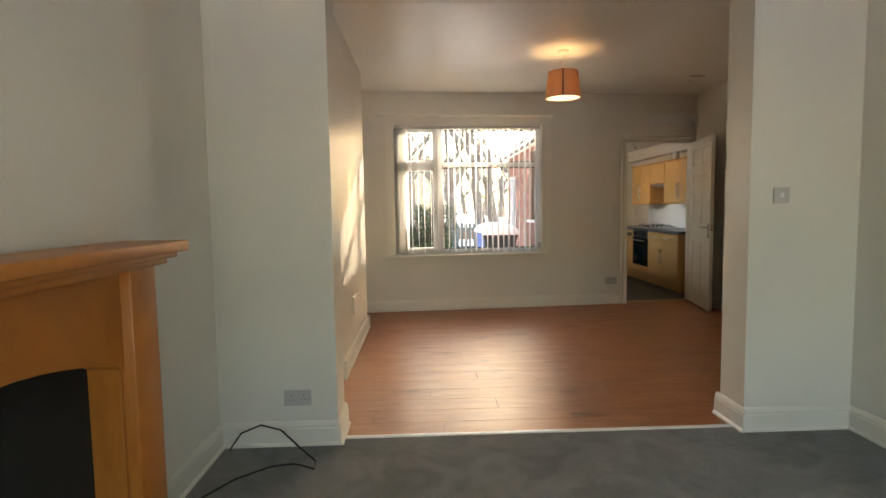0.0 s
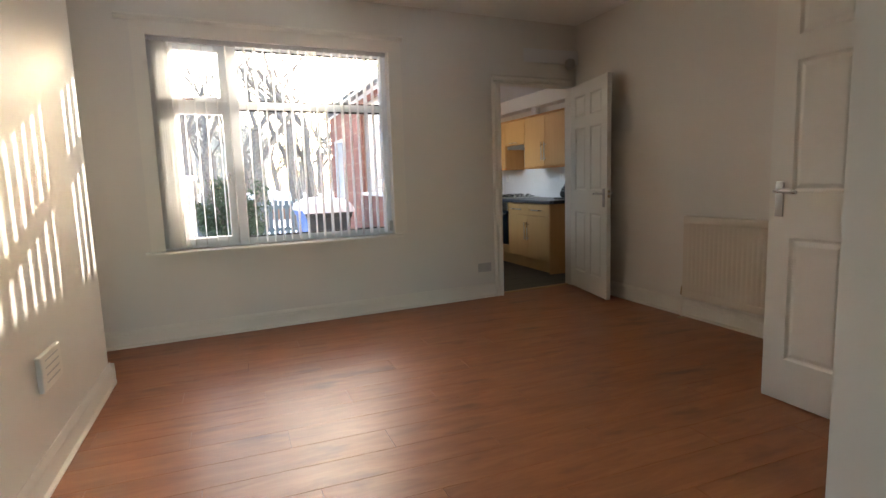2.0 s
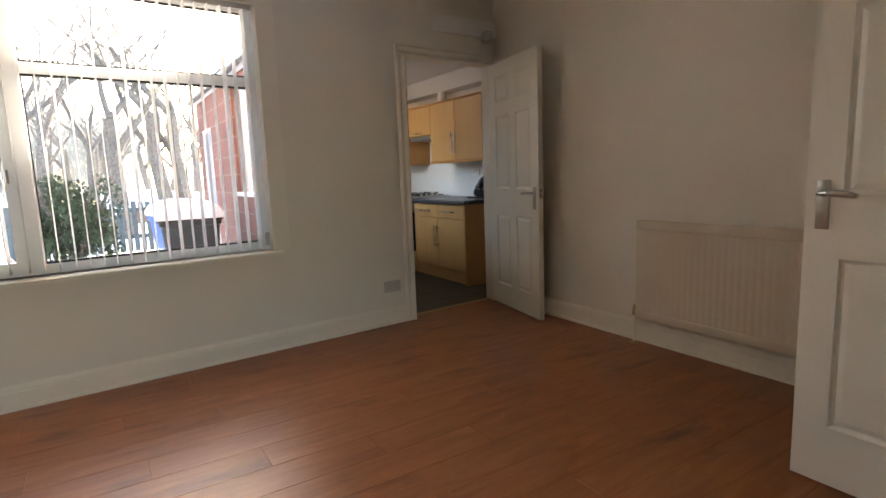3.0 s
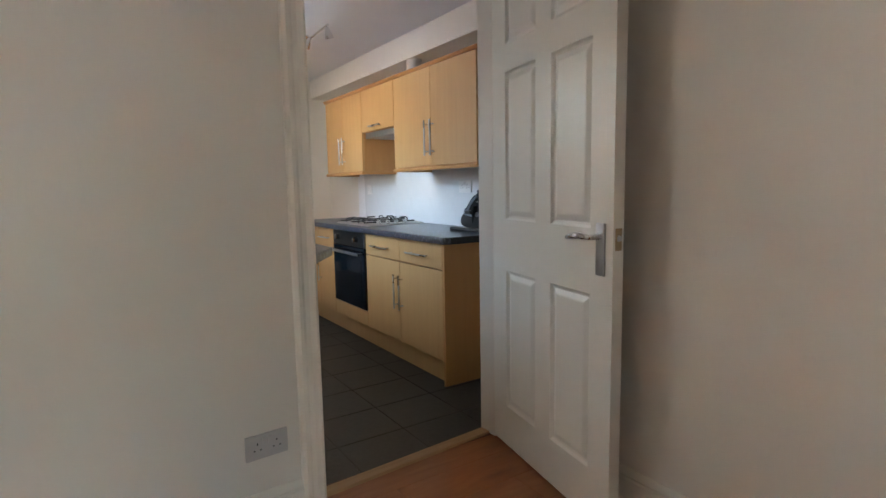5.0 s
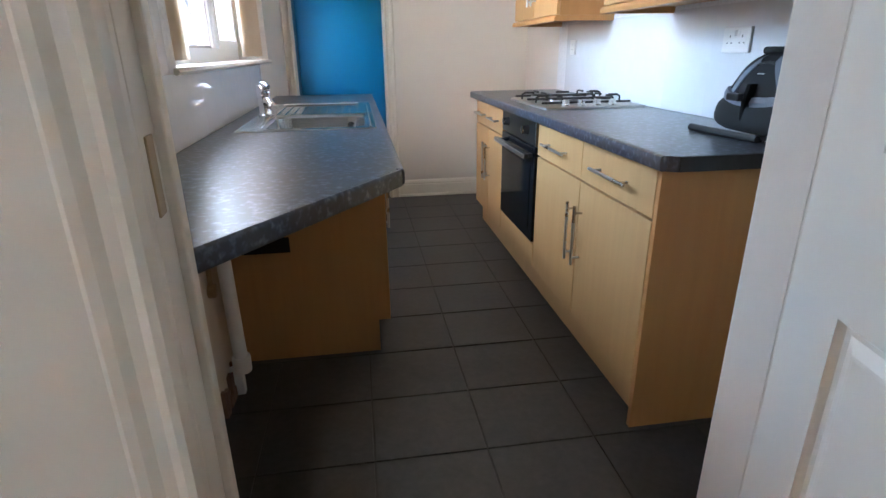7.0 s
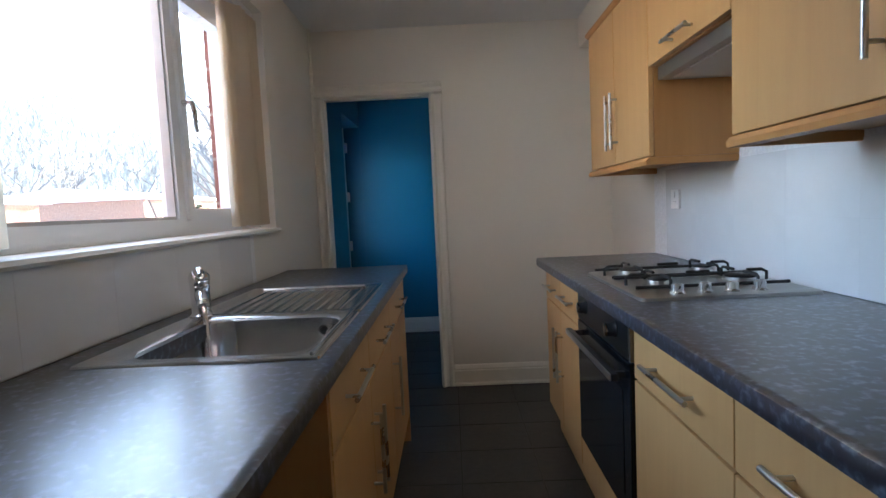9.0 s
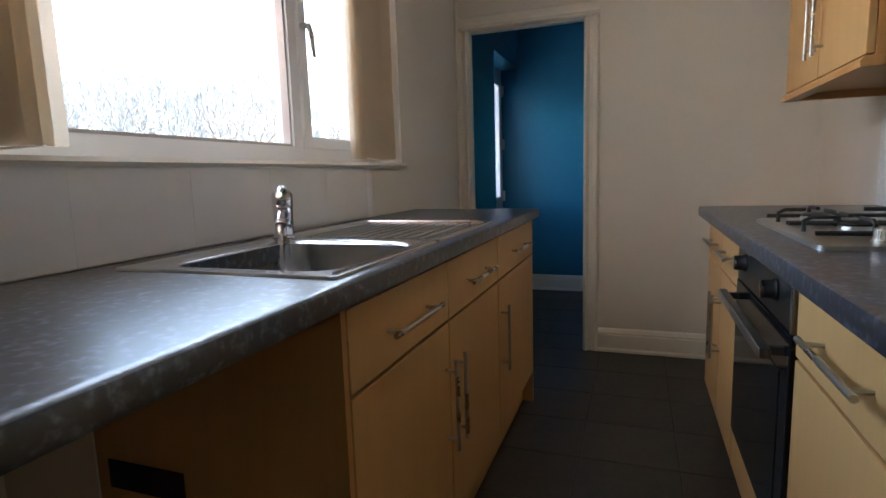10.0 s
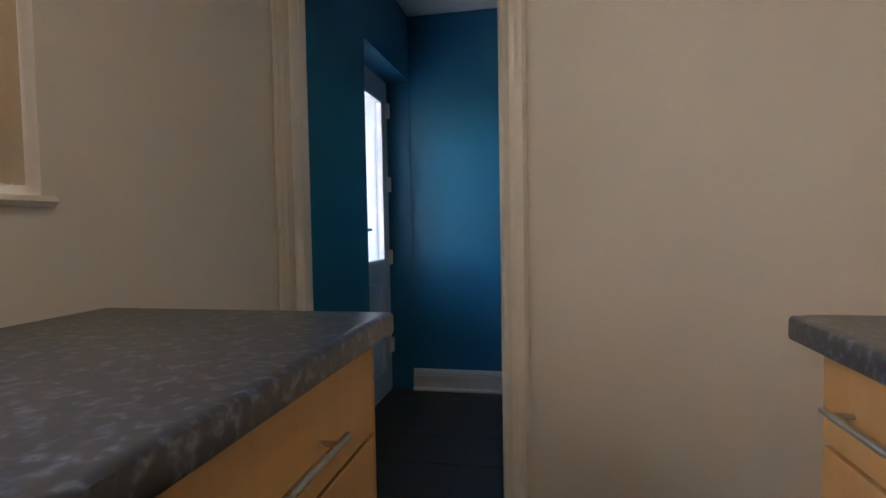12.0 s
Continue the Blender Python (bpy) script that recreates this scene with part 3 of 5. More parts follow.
sill = part("window_sill", prism([(0, 0), (0.17, 0), (0.17, 0.028), (0.012, 0.028), (0, 0.018)], "x", 0, 2.035), GLOSS, win)
sill.location = (0.13, FAR - 0.075, 0.672)
surround = part("surround", wall_mesh("y", FAR - 0.018, FAR, 0.165, 2.225, 0.70, 2.375, [(0.262, 2.108, 0.69, 2.278)]), GLOSS, win, "cream painted flat window surround")
part("cornice", prism([(FAR, 2.375), (FAR - 0.022, 2.375), (FAR - 0.035, 2.392), (FAR - 0.05, 2.398), (FAR - 0.05, 2.412), (FAR, 2.415)], "x", 0.075, 2.24), GLOSS, win)

blind = thing("vertical_blind", (1.18, 6.862, 2.25), "white fabric vertical blind turned open at the window", "window blind")
part("headrail", box(0.275, 2.095, 6.842, 6.872, 2.243, 2.278, 0.004), PLASTIC_GREY, blind, "pale grey metal headrail")


def slat_mesh(material, length, width):
    b = bmesh.new()
    k = 4
    rows = [[b.verts.new((width * (i / k - 0.5), 0.006 * math.sin(math.pi * i / k), -length * j)) for i in range(k + 1)] for j in (0, 0.5, 1)]
    for r0, r1 in zip(rows, rows[1:]):
        for i in range(k):
            b.faces.new((r0[i], r0[i + 1], r1[i + 1], r1[i]))
    me = bpy.data.meshes.new("slat")
    b.to_mesh(me)
    b.free()
    me.materials.append(material)
    return me


def hang_slats(parent, me, places):
    for x, y, z, turn in places:
        s = new("slat", me)
        s.parent = parent
        s.matrix_parent_inverse = Matrix.Translation(-Vector(parent.location))
        s.matrix_basis = pose(x, y, z, 0, 0, turn)


rng = random.Random(4)
slat = slat_mesh(SLAT, 1.525, 0.089)
places = [(0.80 + 0.0685 * k + rng.uniform(-0.004, 0.004), 6.858, 2.243, 89 + rng.uniform(-4, 4)) for k in range(19)]
places += [(0.40 + 0.078 * k + rng.uniform(-0.004, 0.004), 6.858, 2.243, 88 + rng.uniform(-5, 5)) for k in range(5)]
places += [(0.292 + 0.017 * k, 6.856, 2.243, 58 + rng.uniform(-10, 10)) for k in range(8)]
hang_slats(blind, slat, places)
REAR.append(blind)
part("cord", tube([(2.085, 6.85, 2.24), (2.086, 6.85, 1.4), (2.084, 6.85, 0.76)], 0.002, 5), PLASTIC, blind)
part("cord_weight", box(2.070, 2.098, 6.838, 6.858, 0.73, 0.82, 0.004), PLASTIC_GREY, blind, "small plastic cord weight")


# ---- pendant lamp ----
LX, LY = 1.915, 4.96
lamp = thing("pendant_lamp", (LX, LY, CEIL), "brown fabric drum pendant lamp, lit, hanging from the ceiling", "ceiling lamp")
part("ceiling_rose", revolve([(0.052, 0), (0.052, -0.010), (0.040, -0.022), (0.012, -0.030)], (LX, LY, CEIL), 24), PLASTIC, lamp, "white plastic ceiling rose", True)
part("flex", tube([(LX, LY, CEIL - 0.028), (LX, LY, CEIL - 0.25)], 0.0035, 6), PLASTIC, lamp)
shade = part("shade", revolve([(0.133, -0.185), (0.160, -0.425), (0.157, -0.425), (0.130, -0.185)], (LX, LY, CEIL), 40, True), SHADE, lamp, "tapered brown fabric shade", True)
seam = bmesh.new()
ang = radians(255)
vs = []
for da in (-0.055, 0.055):
    for r, z in ((0.1345, -0.187), (0.1615, -0.424)):
        vs.append(seam.verts.new((LX + r * math.cos(ang + da), LY + r * math.sin(ang + da), CEIL + z)))
seam.faces.new((vs[0], vs[1], vs[3], vs[2]))
part("seam", seam, SHADE_SEAM, shade, "dark seam band")
part("diffuser", revolve([(0.150, -0.418), (0.150, -0.414)], (LX, LY, CEIL), 40), DIFFUSER, lamp, "glowing warm diffuser disc")
part("bulb", revolve([(0.012, -0.25), (0.020, -0.27), (0.032, -0.31), (0.026, -0.345), (0.006, -0.36)], (LX, LY, CEIL), 16), BULB, lamp, "", True)

# ---- small wall fittings ----


def socket(place, turn, gangs, label, rocker=True, material=None):
    """A double or single wall plate; built facing -y, turned into place."""
    root = thing("wall_socket", (0, 0, 0), label, "wall socket")
    w = 0.146 if gangs == 2 else 0.086
    plate = part("plate", box(-w / 2, w / 2, -0.010, 0, -0.043, 0.043, 0.003), material or PLASTIC, root)
    for g in range(gangs):
        cx = (g - (gangs - 1) / 2) * 0.066
        for dx, dz, sx, sz in ((0, 0.012, 0.004, 0.008), (-0.011, -0.010, 0.006, 0.004), (0.011, -0.010, 0.006, 0.004)):
            part("pin_slot", box(cx + dx - sx / 2, cx + dx + sx / 2, -0.0108, -0.0098, dz - sz / 2, dz + sz / 2), BLACK, plate)
        if rocker:
            part("rocker", box(cx * 0.3 - 0.006, cx * 0.3 + 0.006, -0.014, -0.009, 0.010, 0.032, 0.001), material or PLASTIC, plate)
    root.matrix_world = pose(*place, 0, 0, turn)
    return root


def switch(place, turn, label):
    root = thing("light_switch", (0, 0, 0), label, "light switch")
    part("plate", box(-0.043, 0.043, -0.010, 0, -0.043, 0.043, 0.003), PLASTIC_GREY, root)
    part("rocker", box(-0.010, 0.010, -0.015, -0.009, -0.013, 0.013, 0.002), PLASTIC, root)
    root.matrix_world = pose(*place, 0, 0, turn)


socket((-0.08, 2.86, 0.265), 0, 2, "greyed plastic double socket low on the pier wall", material=PLASTIC_GREY)
REAR.append(socket((3.03, FAR, 0.30), 0, 2, "greyish plastic double socket above the skirting", material=PLASTIC_GREY))
switch((2.56, 2.86, 1.315), 0, "greyed plastic light switch on the pier wall")
plate = thing("blank_plate", (-0.008, 4.70, 0.45), "cream blank vent plate on the chimney breast", "vent plate")
part("cover", box(-0.008, 0.014, 4.575, 4.835, 0.375, 0.525, 0.006), GLOSS, plate)
for k in range(4):
    part("slot", box(0.0135, 0.0155, 4.62, 4.79, 0.405 + k * 0.03, 0.411 + k * 0.03), PLASTIC_GREY, plate)
alarm = thing("motion_sensor", (4.065, FAR, 2.27), "round greyish alarm sensor high on the wall", "alarm sensor")
part("sensor_body", revolve([(0.020, 0.052), (0.042, 0.040), (0.052, 0.010), (0.050, -0.030), (0.030, -0.050)], (4.045, 6.83, 2.285), 18), PLASTIC_GREY, alarm, "", True)
part("bracket", box(4.03, 4.06, 6.83, 6.892, 2.27, 2.30, 0.003), PLASTIC, alarm)

# ---- radiator ----
rad = thing("radiator", (4.095, 4.75, 0.0), "cream enamelled panel radiator with vertical ribs on the wall", "radiator")
R0, R1, RZ0, RZ1 = 4.115, 5.305, 0.185, 0.83
n = int((R1 - R0 - 0.06) / 0.040)
outline = [(4.08, R0), (4.041, R0), (4.041, R0 + 0.03)]
for k in range(n):
    y = R0 + 0.03 + k * 0.040
    outline += [(4.041, y + 0.004), (4.0385, y + 0.013), (4.0385, y + 0.027), (4.041, y + 0.036)]
outline += [(4.041, R1), (4.08, R1)]
part("ribbed_panel", prism(outline, "z", RZ0 + 0.055, RZ1 - 0.055), RADIATOR, rad)
part("bottom_rail", box(4.035, 4.083, R0 - 0.002, R1 + 0.002, RZ0, RZ0 + 0.057, 0.008, 3), RADIATOR, rad, "", True)
part("top_rail", box(4.035, 4.083, R0 - 0.002, R1 + 0.002, RZ1 - 0.057, RZ1, 0.008, 3), RADIATOR, rad, "", True)
part("back_panel", box(4.091, 4.109, R0 + 0.01, R1 - 0.01, RZ0 + 0.01, RZ1 - 0.01, 0.006), RADIATOR, rad)
part("bracket", box(4.08, 4.16, 4.30, 4.33, 0.24, 0.72, 0.002), RADIATOR, rad)
part("bracket", box(4.08, 4.16, 5.12, 5.15, 0.24, 0.72, 0.002), RADIATOR, rad)
part("valve", revolve([(0.010, 0), (0.014, 0.004), (0.014, 0.03), (0.010, 0.035), (0.012, 0.04), (0.005, 0.075)], (4.077, 5.342, 0.19), 12), BRASS, rad, "dark brass lockshield valve", True)
part("valve_tail", tube([(4.077, 5.342, 0.205), (4.077, 5.30, 0.205)], 0.009), CHROME, rad)
part("pipe", tube([(4.077, 5.342, 0.0), (4.077, 5.342, 0.19)], 0.0075), GLOSS, rad, "painted feed pipe")
part("floor_collar", revolve([(0.030, 0), (0.028, 0.006), (0.010, 0.012)], (4.077, 5.342, 0), 16), BRASS, rad)

# ---- fireplace ----
fire = thing("fireplace_surround", (-0.2, 1.0, 0), "orange-stained wooden fireplace surround with an arched opening", "fireplace")
F0, F1 = 0.40, 1.58
for y0, y1 in ((F1 - 0.135, F1), (F0, F0 + 0.135)):
    part("pilaster", box(-0.295, -0.165, y0, y1, 0.004, 1.127, 0.006), FIRE_WOOD, fire, "", True)
arch = [(F0 + 0.135, 1.127), (F0 + 0.135, 0.86)]
c0, c1 = F0 + 0.170, F1 - 0.170
arch += [(c0 - 0.02, 0.86), (c0, 0.875)]
arch += [(c0 + (c1 - c0) * k / 12, 0.875 + 0.075 * math.sin(math.pi * k / 12)) for k in range(1, 12)]
arch += [(c1, 0.875), (c1 + 0.02, 0.86), (F1 - 0.135, 0.86), (F1 - 0.135, 1.127)]
part("frieze", prism(arch, "x", -0.295, -0.195), FIRE_WOOD, fire, "arched frieze board")
for y0, y1 in ((F0 + 0.135, c0 - 0.02), (c1 + 0.02, F1 - 0.135)):
    part("inner_stile", box(-0.295, -0.200, y0, y1, 0.004, 0.862, 0.003), FIRE_WOOD, fire)
for k, (w, z0, z1) in enumerate(((0.030, 1.125, 1.145), (0.055, 1.143, 1.162), (0.085, 1.160, 1.192))):
    part("mantel_shelf" if k == 2 else "mantel_moulding", box(-0.295, -0.165 + w * 0.75, F0 - w, F1 + w, z0, z1, 0.005, 3), FIRE_WOOD, fire, "", True)
part("hearth_back", box(-0.294, -0.285, c0 - 0.02, c1 + 0.02, 0.004, 0.95), SOOT, fire, "sooty black fire opening")
paper = bmesh.new()
vs = [paper.verts.new(p) for p in ((-0.20, 1.10, 0.02), (-0.17, 1.24, 0.01), (-0.23, 1.25, 0.28), (-0.25, 1.12, 0.24))]
paper.faces.new(vs)
bmesh.ops.solidify(paper, geom=paper.faces[:], thickness=0.004)
single("folded_paper", paper, PLASTIC, "white folded paper leaning in the fireplace", "paper")
cable = tube([(-0.40, 2.30, 0.012), (-0.30, 2.48, 0.010), (-0.16, 2.60, 0.010), (-0.05, 2.62, 0.010), (0.06, 2.56, 0.010), (0.05, 2.64, 0.012), (-0.05, 2.73, 0.045), (-0.16, 2.80, 0.11),
              (-0.27, 2.815, 0.135), (-0.37, 2.80, 0.10), (-0.42, 2.79, 0.03), (-0.43, 2.79, 0.012)], 0.005, 6)
single("cable", cable, RUBBER, "loose black cable looped on the carpet", "cable", smooth=True)


# ---- kitchen units ----
def bar_handle(parent, p0, p1, off):
    """A steel bar on two posts; off is the way it stands off the front."""
    a, b, o = Vector(p0), Vector(p1), Vector(off)
    h = part("handle", tube([a + o, b + o], 0.0058, 10), HANDLE, parent, "brushed steel bar handle", True)
    for f in (0.12, 0.88):
        q = a.lerp(b, f)
        part("post", tube([q, q + o], 0.0045, 8), HANDLE, h, "", True)
    return h


def front(parent, name, x, way, y0, y1, z0, z1, material=None):
    """A drawer or door front 18 mm thick whose face lies at x and looks along way."""
    g = 0.0018
    xs = sorted((x, x - way * 0.018))
    return part(name, box(xs[0], xs[1], y0 + g, y1 - g, z0 + g, z1 - g, 0.002, 2), material or BEECH, parent)


def base_unit(name, wall_x, face_x, y0, y1, columns, label, handles):
    """columns: edges along y; each has a drawer over a door. handles: for each door, the side on which its handle stands."""
    way = 1 if face_x > wall_x else -1
    root = thing(name, ((wall_x + face_x) / 2, (y0 + y1) / 2, 0), label, "kitchen cabinet", "kitchen base units")
    xs = sorted((wall_x + way * 0.01, face_x - way * 0.0195))
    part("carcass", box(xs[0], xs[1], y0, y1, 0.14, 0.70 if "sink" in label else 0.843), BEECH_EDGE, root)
    ps = sorted((face_x - way * 0.065, face_x - way * 0.050))
    part("plinth", box(ps[0], ps[1], y0, y1, 0.0, 0.138), BEECH, root)
    for k, (a, b) in enumerate(zip(columns, columns[1:])):
        d = front(root, "drawer", face_x, way, a, b, 0.690, 0.838)
        m, w = (a + b) / 2, min(0.125, (b - a) * 0.30)
        bar_handle(d, (face_x, m - w, 0.760), (face_x, m + w, 0.760), (way * 0.030, 0, 0))
        e = front(root, "door", face_x, way, a, b, 0.145, 0.686)
        hy = b - 0.034 if handles[k] > 0 else a + 0.034
        bar_handle(e, (face_x, hy, 0.370), (face_x, hy, 0.600), (way * 0.030, 0, 0))
    return root


XR, XL = 4.25, 3.535
unit_a = base_unit("base_cabinet", 4.81, XR, 7.556, 8.566, (7.556, 8.065, 8.566), "pale beech double base unit with drawers over doors", (1, -1))
unit_b = base_unit("base_cabinet", 4.81, XR, 9.184, 9.86, (9.184, 9.52, 9.86), "pale beech narrow double base unit beside the oven", (1, -1))
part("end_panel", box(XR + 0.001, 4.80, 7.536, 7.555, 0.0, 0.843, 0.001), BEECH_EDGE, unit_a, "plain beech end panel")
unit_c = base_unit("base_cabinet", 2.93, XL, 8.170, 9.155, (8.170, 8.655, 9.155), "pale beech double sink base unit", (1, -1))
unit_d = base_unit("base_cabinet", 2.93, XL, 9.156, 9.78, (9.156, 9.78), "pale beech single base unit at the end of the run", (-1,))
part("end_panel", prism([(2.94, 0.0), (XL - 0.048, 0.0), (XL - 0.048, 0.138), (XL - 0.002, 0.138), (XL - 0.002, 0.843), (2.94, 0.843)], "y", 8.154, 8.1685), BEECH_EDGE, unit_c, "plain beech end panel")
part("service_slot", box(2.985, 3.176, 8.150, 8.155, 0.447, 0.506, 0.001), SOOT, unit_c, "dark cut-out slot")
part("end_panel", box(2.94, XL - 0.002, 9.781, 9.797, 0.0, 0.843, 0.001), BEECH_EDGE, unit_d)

# worktops
wt = bmesh.new()
prism([(3.535, 7.452), (3.535, 8.222), (2.955, 8.222), (2.955, 6.945), (3.180, 6.945)], "z", 0.845, 0.885, wt)
prism([(2.955, 8.618), (3.535, 8.618), (3.535, 9.845), (2.955, 9.845)], "z", 0.845, 0.885, wt)
prism([(2.955, 8.222), (3.125, 8.222), (3.125, 8.618), (2.955, 8.618)], "z", 0.845, 0.885, wt)
prism([(3.485, 8.222), (3.535, 8.222), (3.535, 8.618), (3.485, 8.618)], "z", 0.845, 0.885, wt)
top_l = thing("worktop", (3.24, 8.4, 0.845), "dark grey-blue speckled laminate worktop with an angled end", "worktop")
part("slab", wt, WORKTOP, top_l)
NOSE = [(0.0, 0.0), (0.014, 0.0), (0.0185, 0.003), (0.020, 0.008), (0.020, 0.031), (0.0185, 0.037), (0.014, 0.040), (0.0, 0.040)]
part("rounded_edge", prism([(3.535 + u, 0.845 + v) for u, v in NOSE], "y", 7.464, 9.845), WORKTOP, top_l, "", True)
nb = bmesh.new()
d = Vector((3.535 - 3.180, 7.452 - 6.945, 0)).normalized()
o = Vector((d.y, -d.x, 0))
lo, hi = [], []
for u, v in NOSE:
    lo.append(nb.verts.new(Vector((3.180, 6.945, 0.845 + v)) + o * u * 0.5))
    hi.append(nb.verts.new(Vector((3.540, 7.457, 0.845 + v)) + o * u * 0.5))
nb.faces.new(lo)
nb.faces.new(hi[::-1])
for k in range(len(NOSE)):
    nb.faces.new((lo[k], lo[(k + 1) % 8], hi[(k + 1) % 8], hi[k]))
part("angled_edge", nb, WORKTOP, top_l, "", True)
top_r = thing("worktop", (4.5, 8.6, 0.845), "dark grey-blue speckled laminate worktop carrying the hob", "worktop")
part("slab", prism([(4.226, 7.475), (4.245, 7.463), (4.805, 7.463), (4.805, 9.885), (4.245, 9.885), (4.226, 9.875)], "z", 0.845, 0.885), WORKTOP, top_r)
part("rounded_edge", prism([(4.226 - u, 0.845 + v) for u, v in NOSE], "y", 7.478, 9.873), WORKTOP, top_r, "", True)
part("end_strip", box(4.250, 4.805, 7.459, 7.464, 0.845, 0.884, 0.001), BLACK, top_r, "black end strip")


# ---- sink and tap ----
def rounded(x0, x1, y0, y1, r, z, b, k=5):
    """A loop of points round a rectangle with rounded corners."""
    out = []
    for cx, cy, a in ((x1 - r, y1 - r, 0), (x0 + r, y1 - r, 90), (x0 + r, y0 + r, 180), (x1 - r, y0 + r, 270)):
        for i in range(k + 1):
            t = radians(a + 90 * i / k)
            out.append(b.verts.new((cx + r * math.cos(t), cy + r * math.sin(t), z)))
    return out


def loft(b, loops, cap=True):
    for r0, r1 in zip(loops, loops[1:]):
        n = len(r0)
        for k in range(n):
            b.faces.new((r0[k], r0[(k + 1) % n], r1[(k + 1) % n], r1[k]))
    if cap:
        b.faces.new(loops[-1])


sink = thing("kitchen_sink", (3.28, 8.67, 0.885), "stainless steel inset sink with bowl and ribbed drainer", "sink")
b = bmesh.new()
SX0, SX1, SY0, SY1, SZ = 3.03, 3.520, 8.17, 9.17, 0.885
loft(b, [rounded(SX0, SX1, SY0, 8.64, 0.012, SZ + 0.0005, b), rounded(SX0 + 0.003, SX1 - 0.003, SY0 + 0.003, 8.638, 0.012, SZ + 0.005, b),
         rounded(3.100, 3.492, 8.212, 8.622, 0.07, SZ + 0.004, b), rounded(3.112, 3.480, 8.224, 8.610, 0.07, SZ - 0.004, b),
         rounded(3.122, 3.472, 8.234, 8.602, 0.07, SZ - 0.12, b), rounded(3.165, 3.448, 8.262, 8.578, 0.06, SZ - 0.150, b), rounded(3.29, 3.33, 8.40, 8.44, 0.015, SZ - 0.156, b)])
part("bowl", b, STEEL_SINK, sink, "", True)
b = bmesh.new()
loft(b, [rounded(SX0, SX1, 8.642, SY1, 0.012, SZ + 0.0005, b), rounded(SX0 + 0.003, SX1 - 0.003, 8.643, SY1 - 0.003, 0.012, SZ + 0.006, b),
         rounded(SX0 + 0.035, SX1 - 0.035, 8.66, SY1 - 0.030, 0.03, SZ + 0.005, b), rounded(SX0 + 0.045, SX1 - 0.045, 8.67, SY1 - 0.042, 0.03, SZ + 0.0015, b)])
part("drainer", b, STEEL_SINK, sink, "", True)
for k in range(11):
    x = SX0 + 0.075 + k * 0.0347
    part("drainer_rib", prism([(x - 0.006, SZ + 0.001), (x - 0.003, SZ + 0.0052), (x + 0.003, SZ + 0.0052), (x + 0.006, SZ + 0.001)], "y", 8.675, 9.085), STEEL_SINK, sink, "", True)
part("rolled_rim", tube([(SX0 + 0.06, 9.105, SZ + 0.006), (SX1 - 0.06, 9.105, SZ + 0.006)], 0.0075, 10), STEEL_SINK, sink, "rolled lip at the end of the drainer", True)
part("rolled_rim", tube([(SX1 - 0.022, 8.20, SZ + 0.0045), (SX1 - 0.022, 9.12, SZ + 0.0045)], 0.004, 8), STEEL_SINK, sink, "", True)
part("overflow", revolve([(0.016, 0), (0.016, 0.003), (0.010, 0.003), (0.010, 0.0)], (0, 0, 0), 18, True), CHROME, sink, "chrome overflow ring").matrix_basis = Matrix.Translation((3.425, 8.6035, 0.845)) @ pose(0, 0, 0, 90, 0, 0)
part("overflow_hole", revolve([(0.010, 0), (0.010, 0.001)], (0, 0, 0), 18), BLACK, sink).matrix_basis = Matrix.Translation((3.425, 8.6035, 0.845)) @ pose(0, 0, 0, 90, 0, 0)
part("waste", revolve([(0.033, 0), (0.030, 0.003), (0.012, 0.003), (0.010, 0.001)], (3.31, 8.42, SZ - 0.156), 20), CHROME, sink, "chrome waste", True)
TX, TY = 3.070, 8.655
tap = thing("mixer_tap", (TX, TY, SZ), "chrome single-lever mixer tap with a pull-out steel hose", "tap")
OUT = Vector((0.50, -0.866, 0))  # the way the spout points, over the bowl
AT = Vector((TX, TY, SZ))


def along(out, up):
    return AT + OUT * out + Vector((0, 0, up))


part("tap_body", revolve([(0.032, 0.004), (0.032, 0.009), (0.027, 0.013), (0.0255, 0.020), (0.0255, 0.084), (0.027, 0.088), (0.027, 0.090), (0.0255, 0.092)], (TX, TY, SZ), 24), CHROME, tap, "", True)
part("tap_head", tube([along(-0.004, 0.0925), along(0.0, 0.108), along(0.006, 0.122), along(0.012, 0.130)], 0.02, 16, radii=[0.0265, 0.028, 0.027, 0.018]), CHROME, tap, "domed chrome head", True)
part("lever", tube([along(0.004, 0.128), along(0.022, 0.131), along(0.042, 0.128), along(0.056, 0.124)], 0.01, 12, radii=[0.018, 0.016, 0.012, 0.009]), CHROME, tap, "short chrome lever", True)
spout = part("spout", tube([along(0.010, 0.060), along(0.034, 0.070), along(0.056, 0.066), along(0.070, 0.052)], 0.015, 14, radii=[0.018, 0.0175, 0.016, 0.0145]), CHROME, tap, "", True)
part("collar", tube([along(0.068, 0.055), along(0.076, 0.045)], 0.0150, 14), STEEL_DULL, spout, "dull steel collar", True)
HOSE = [along(0.076, 0.046), along(0.090, 0.028), along(0.104, -0.002), along(0.117, -0.045), along(0.126, -0.095), along(0.131, -0.140)]
part("hose", tube(HOSE, 0.0062, 10), STEEL, tap, "ribbed steel hose", True)
for k in range(26):
    f = k / 25 * (len(HOSE) - 1.001)
    q = HOSE[int(f)].lerp(HOSE[int(f) + 1], f - int(f))
    w = (HOSE[int(f) + 1] - HOSE[int(f)]).normalized() * 0.0014
    part("hose_ring", tube([q - w, q + w], 0.0073, 8), STEEL, tap, "", True)

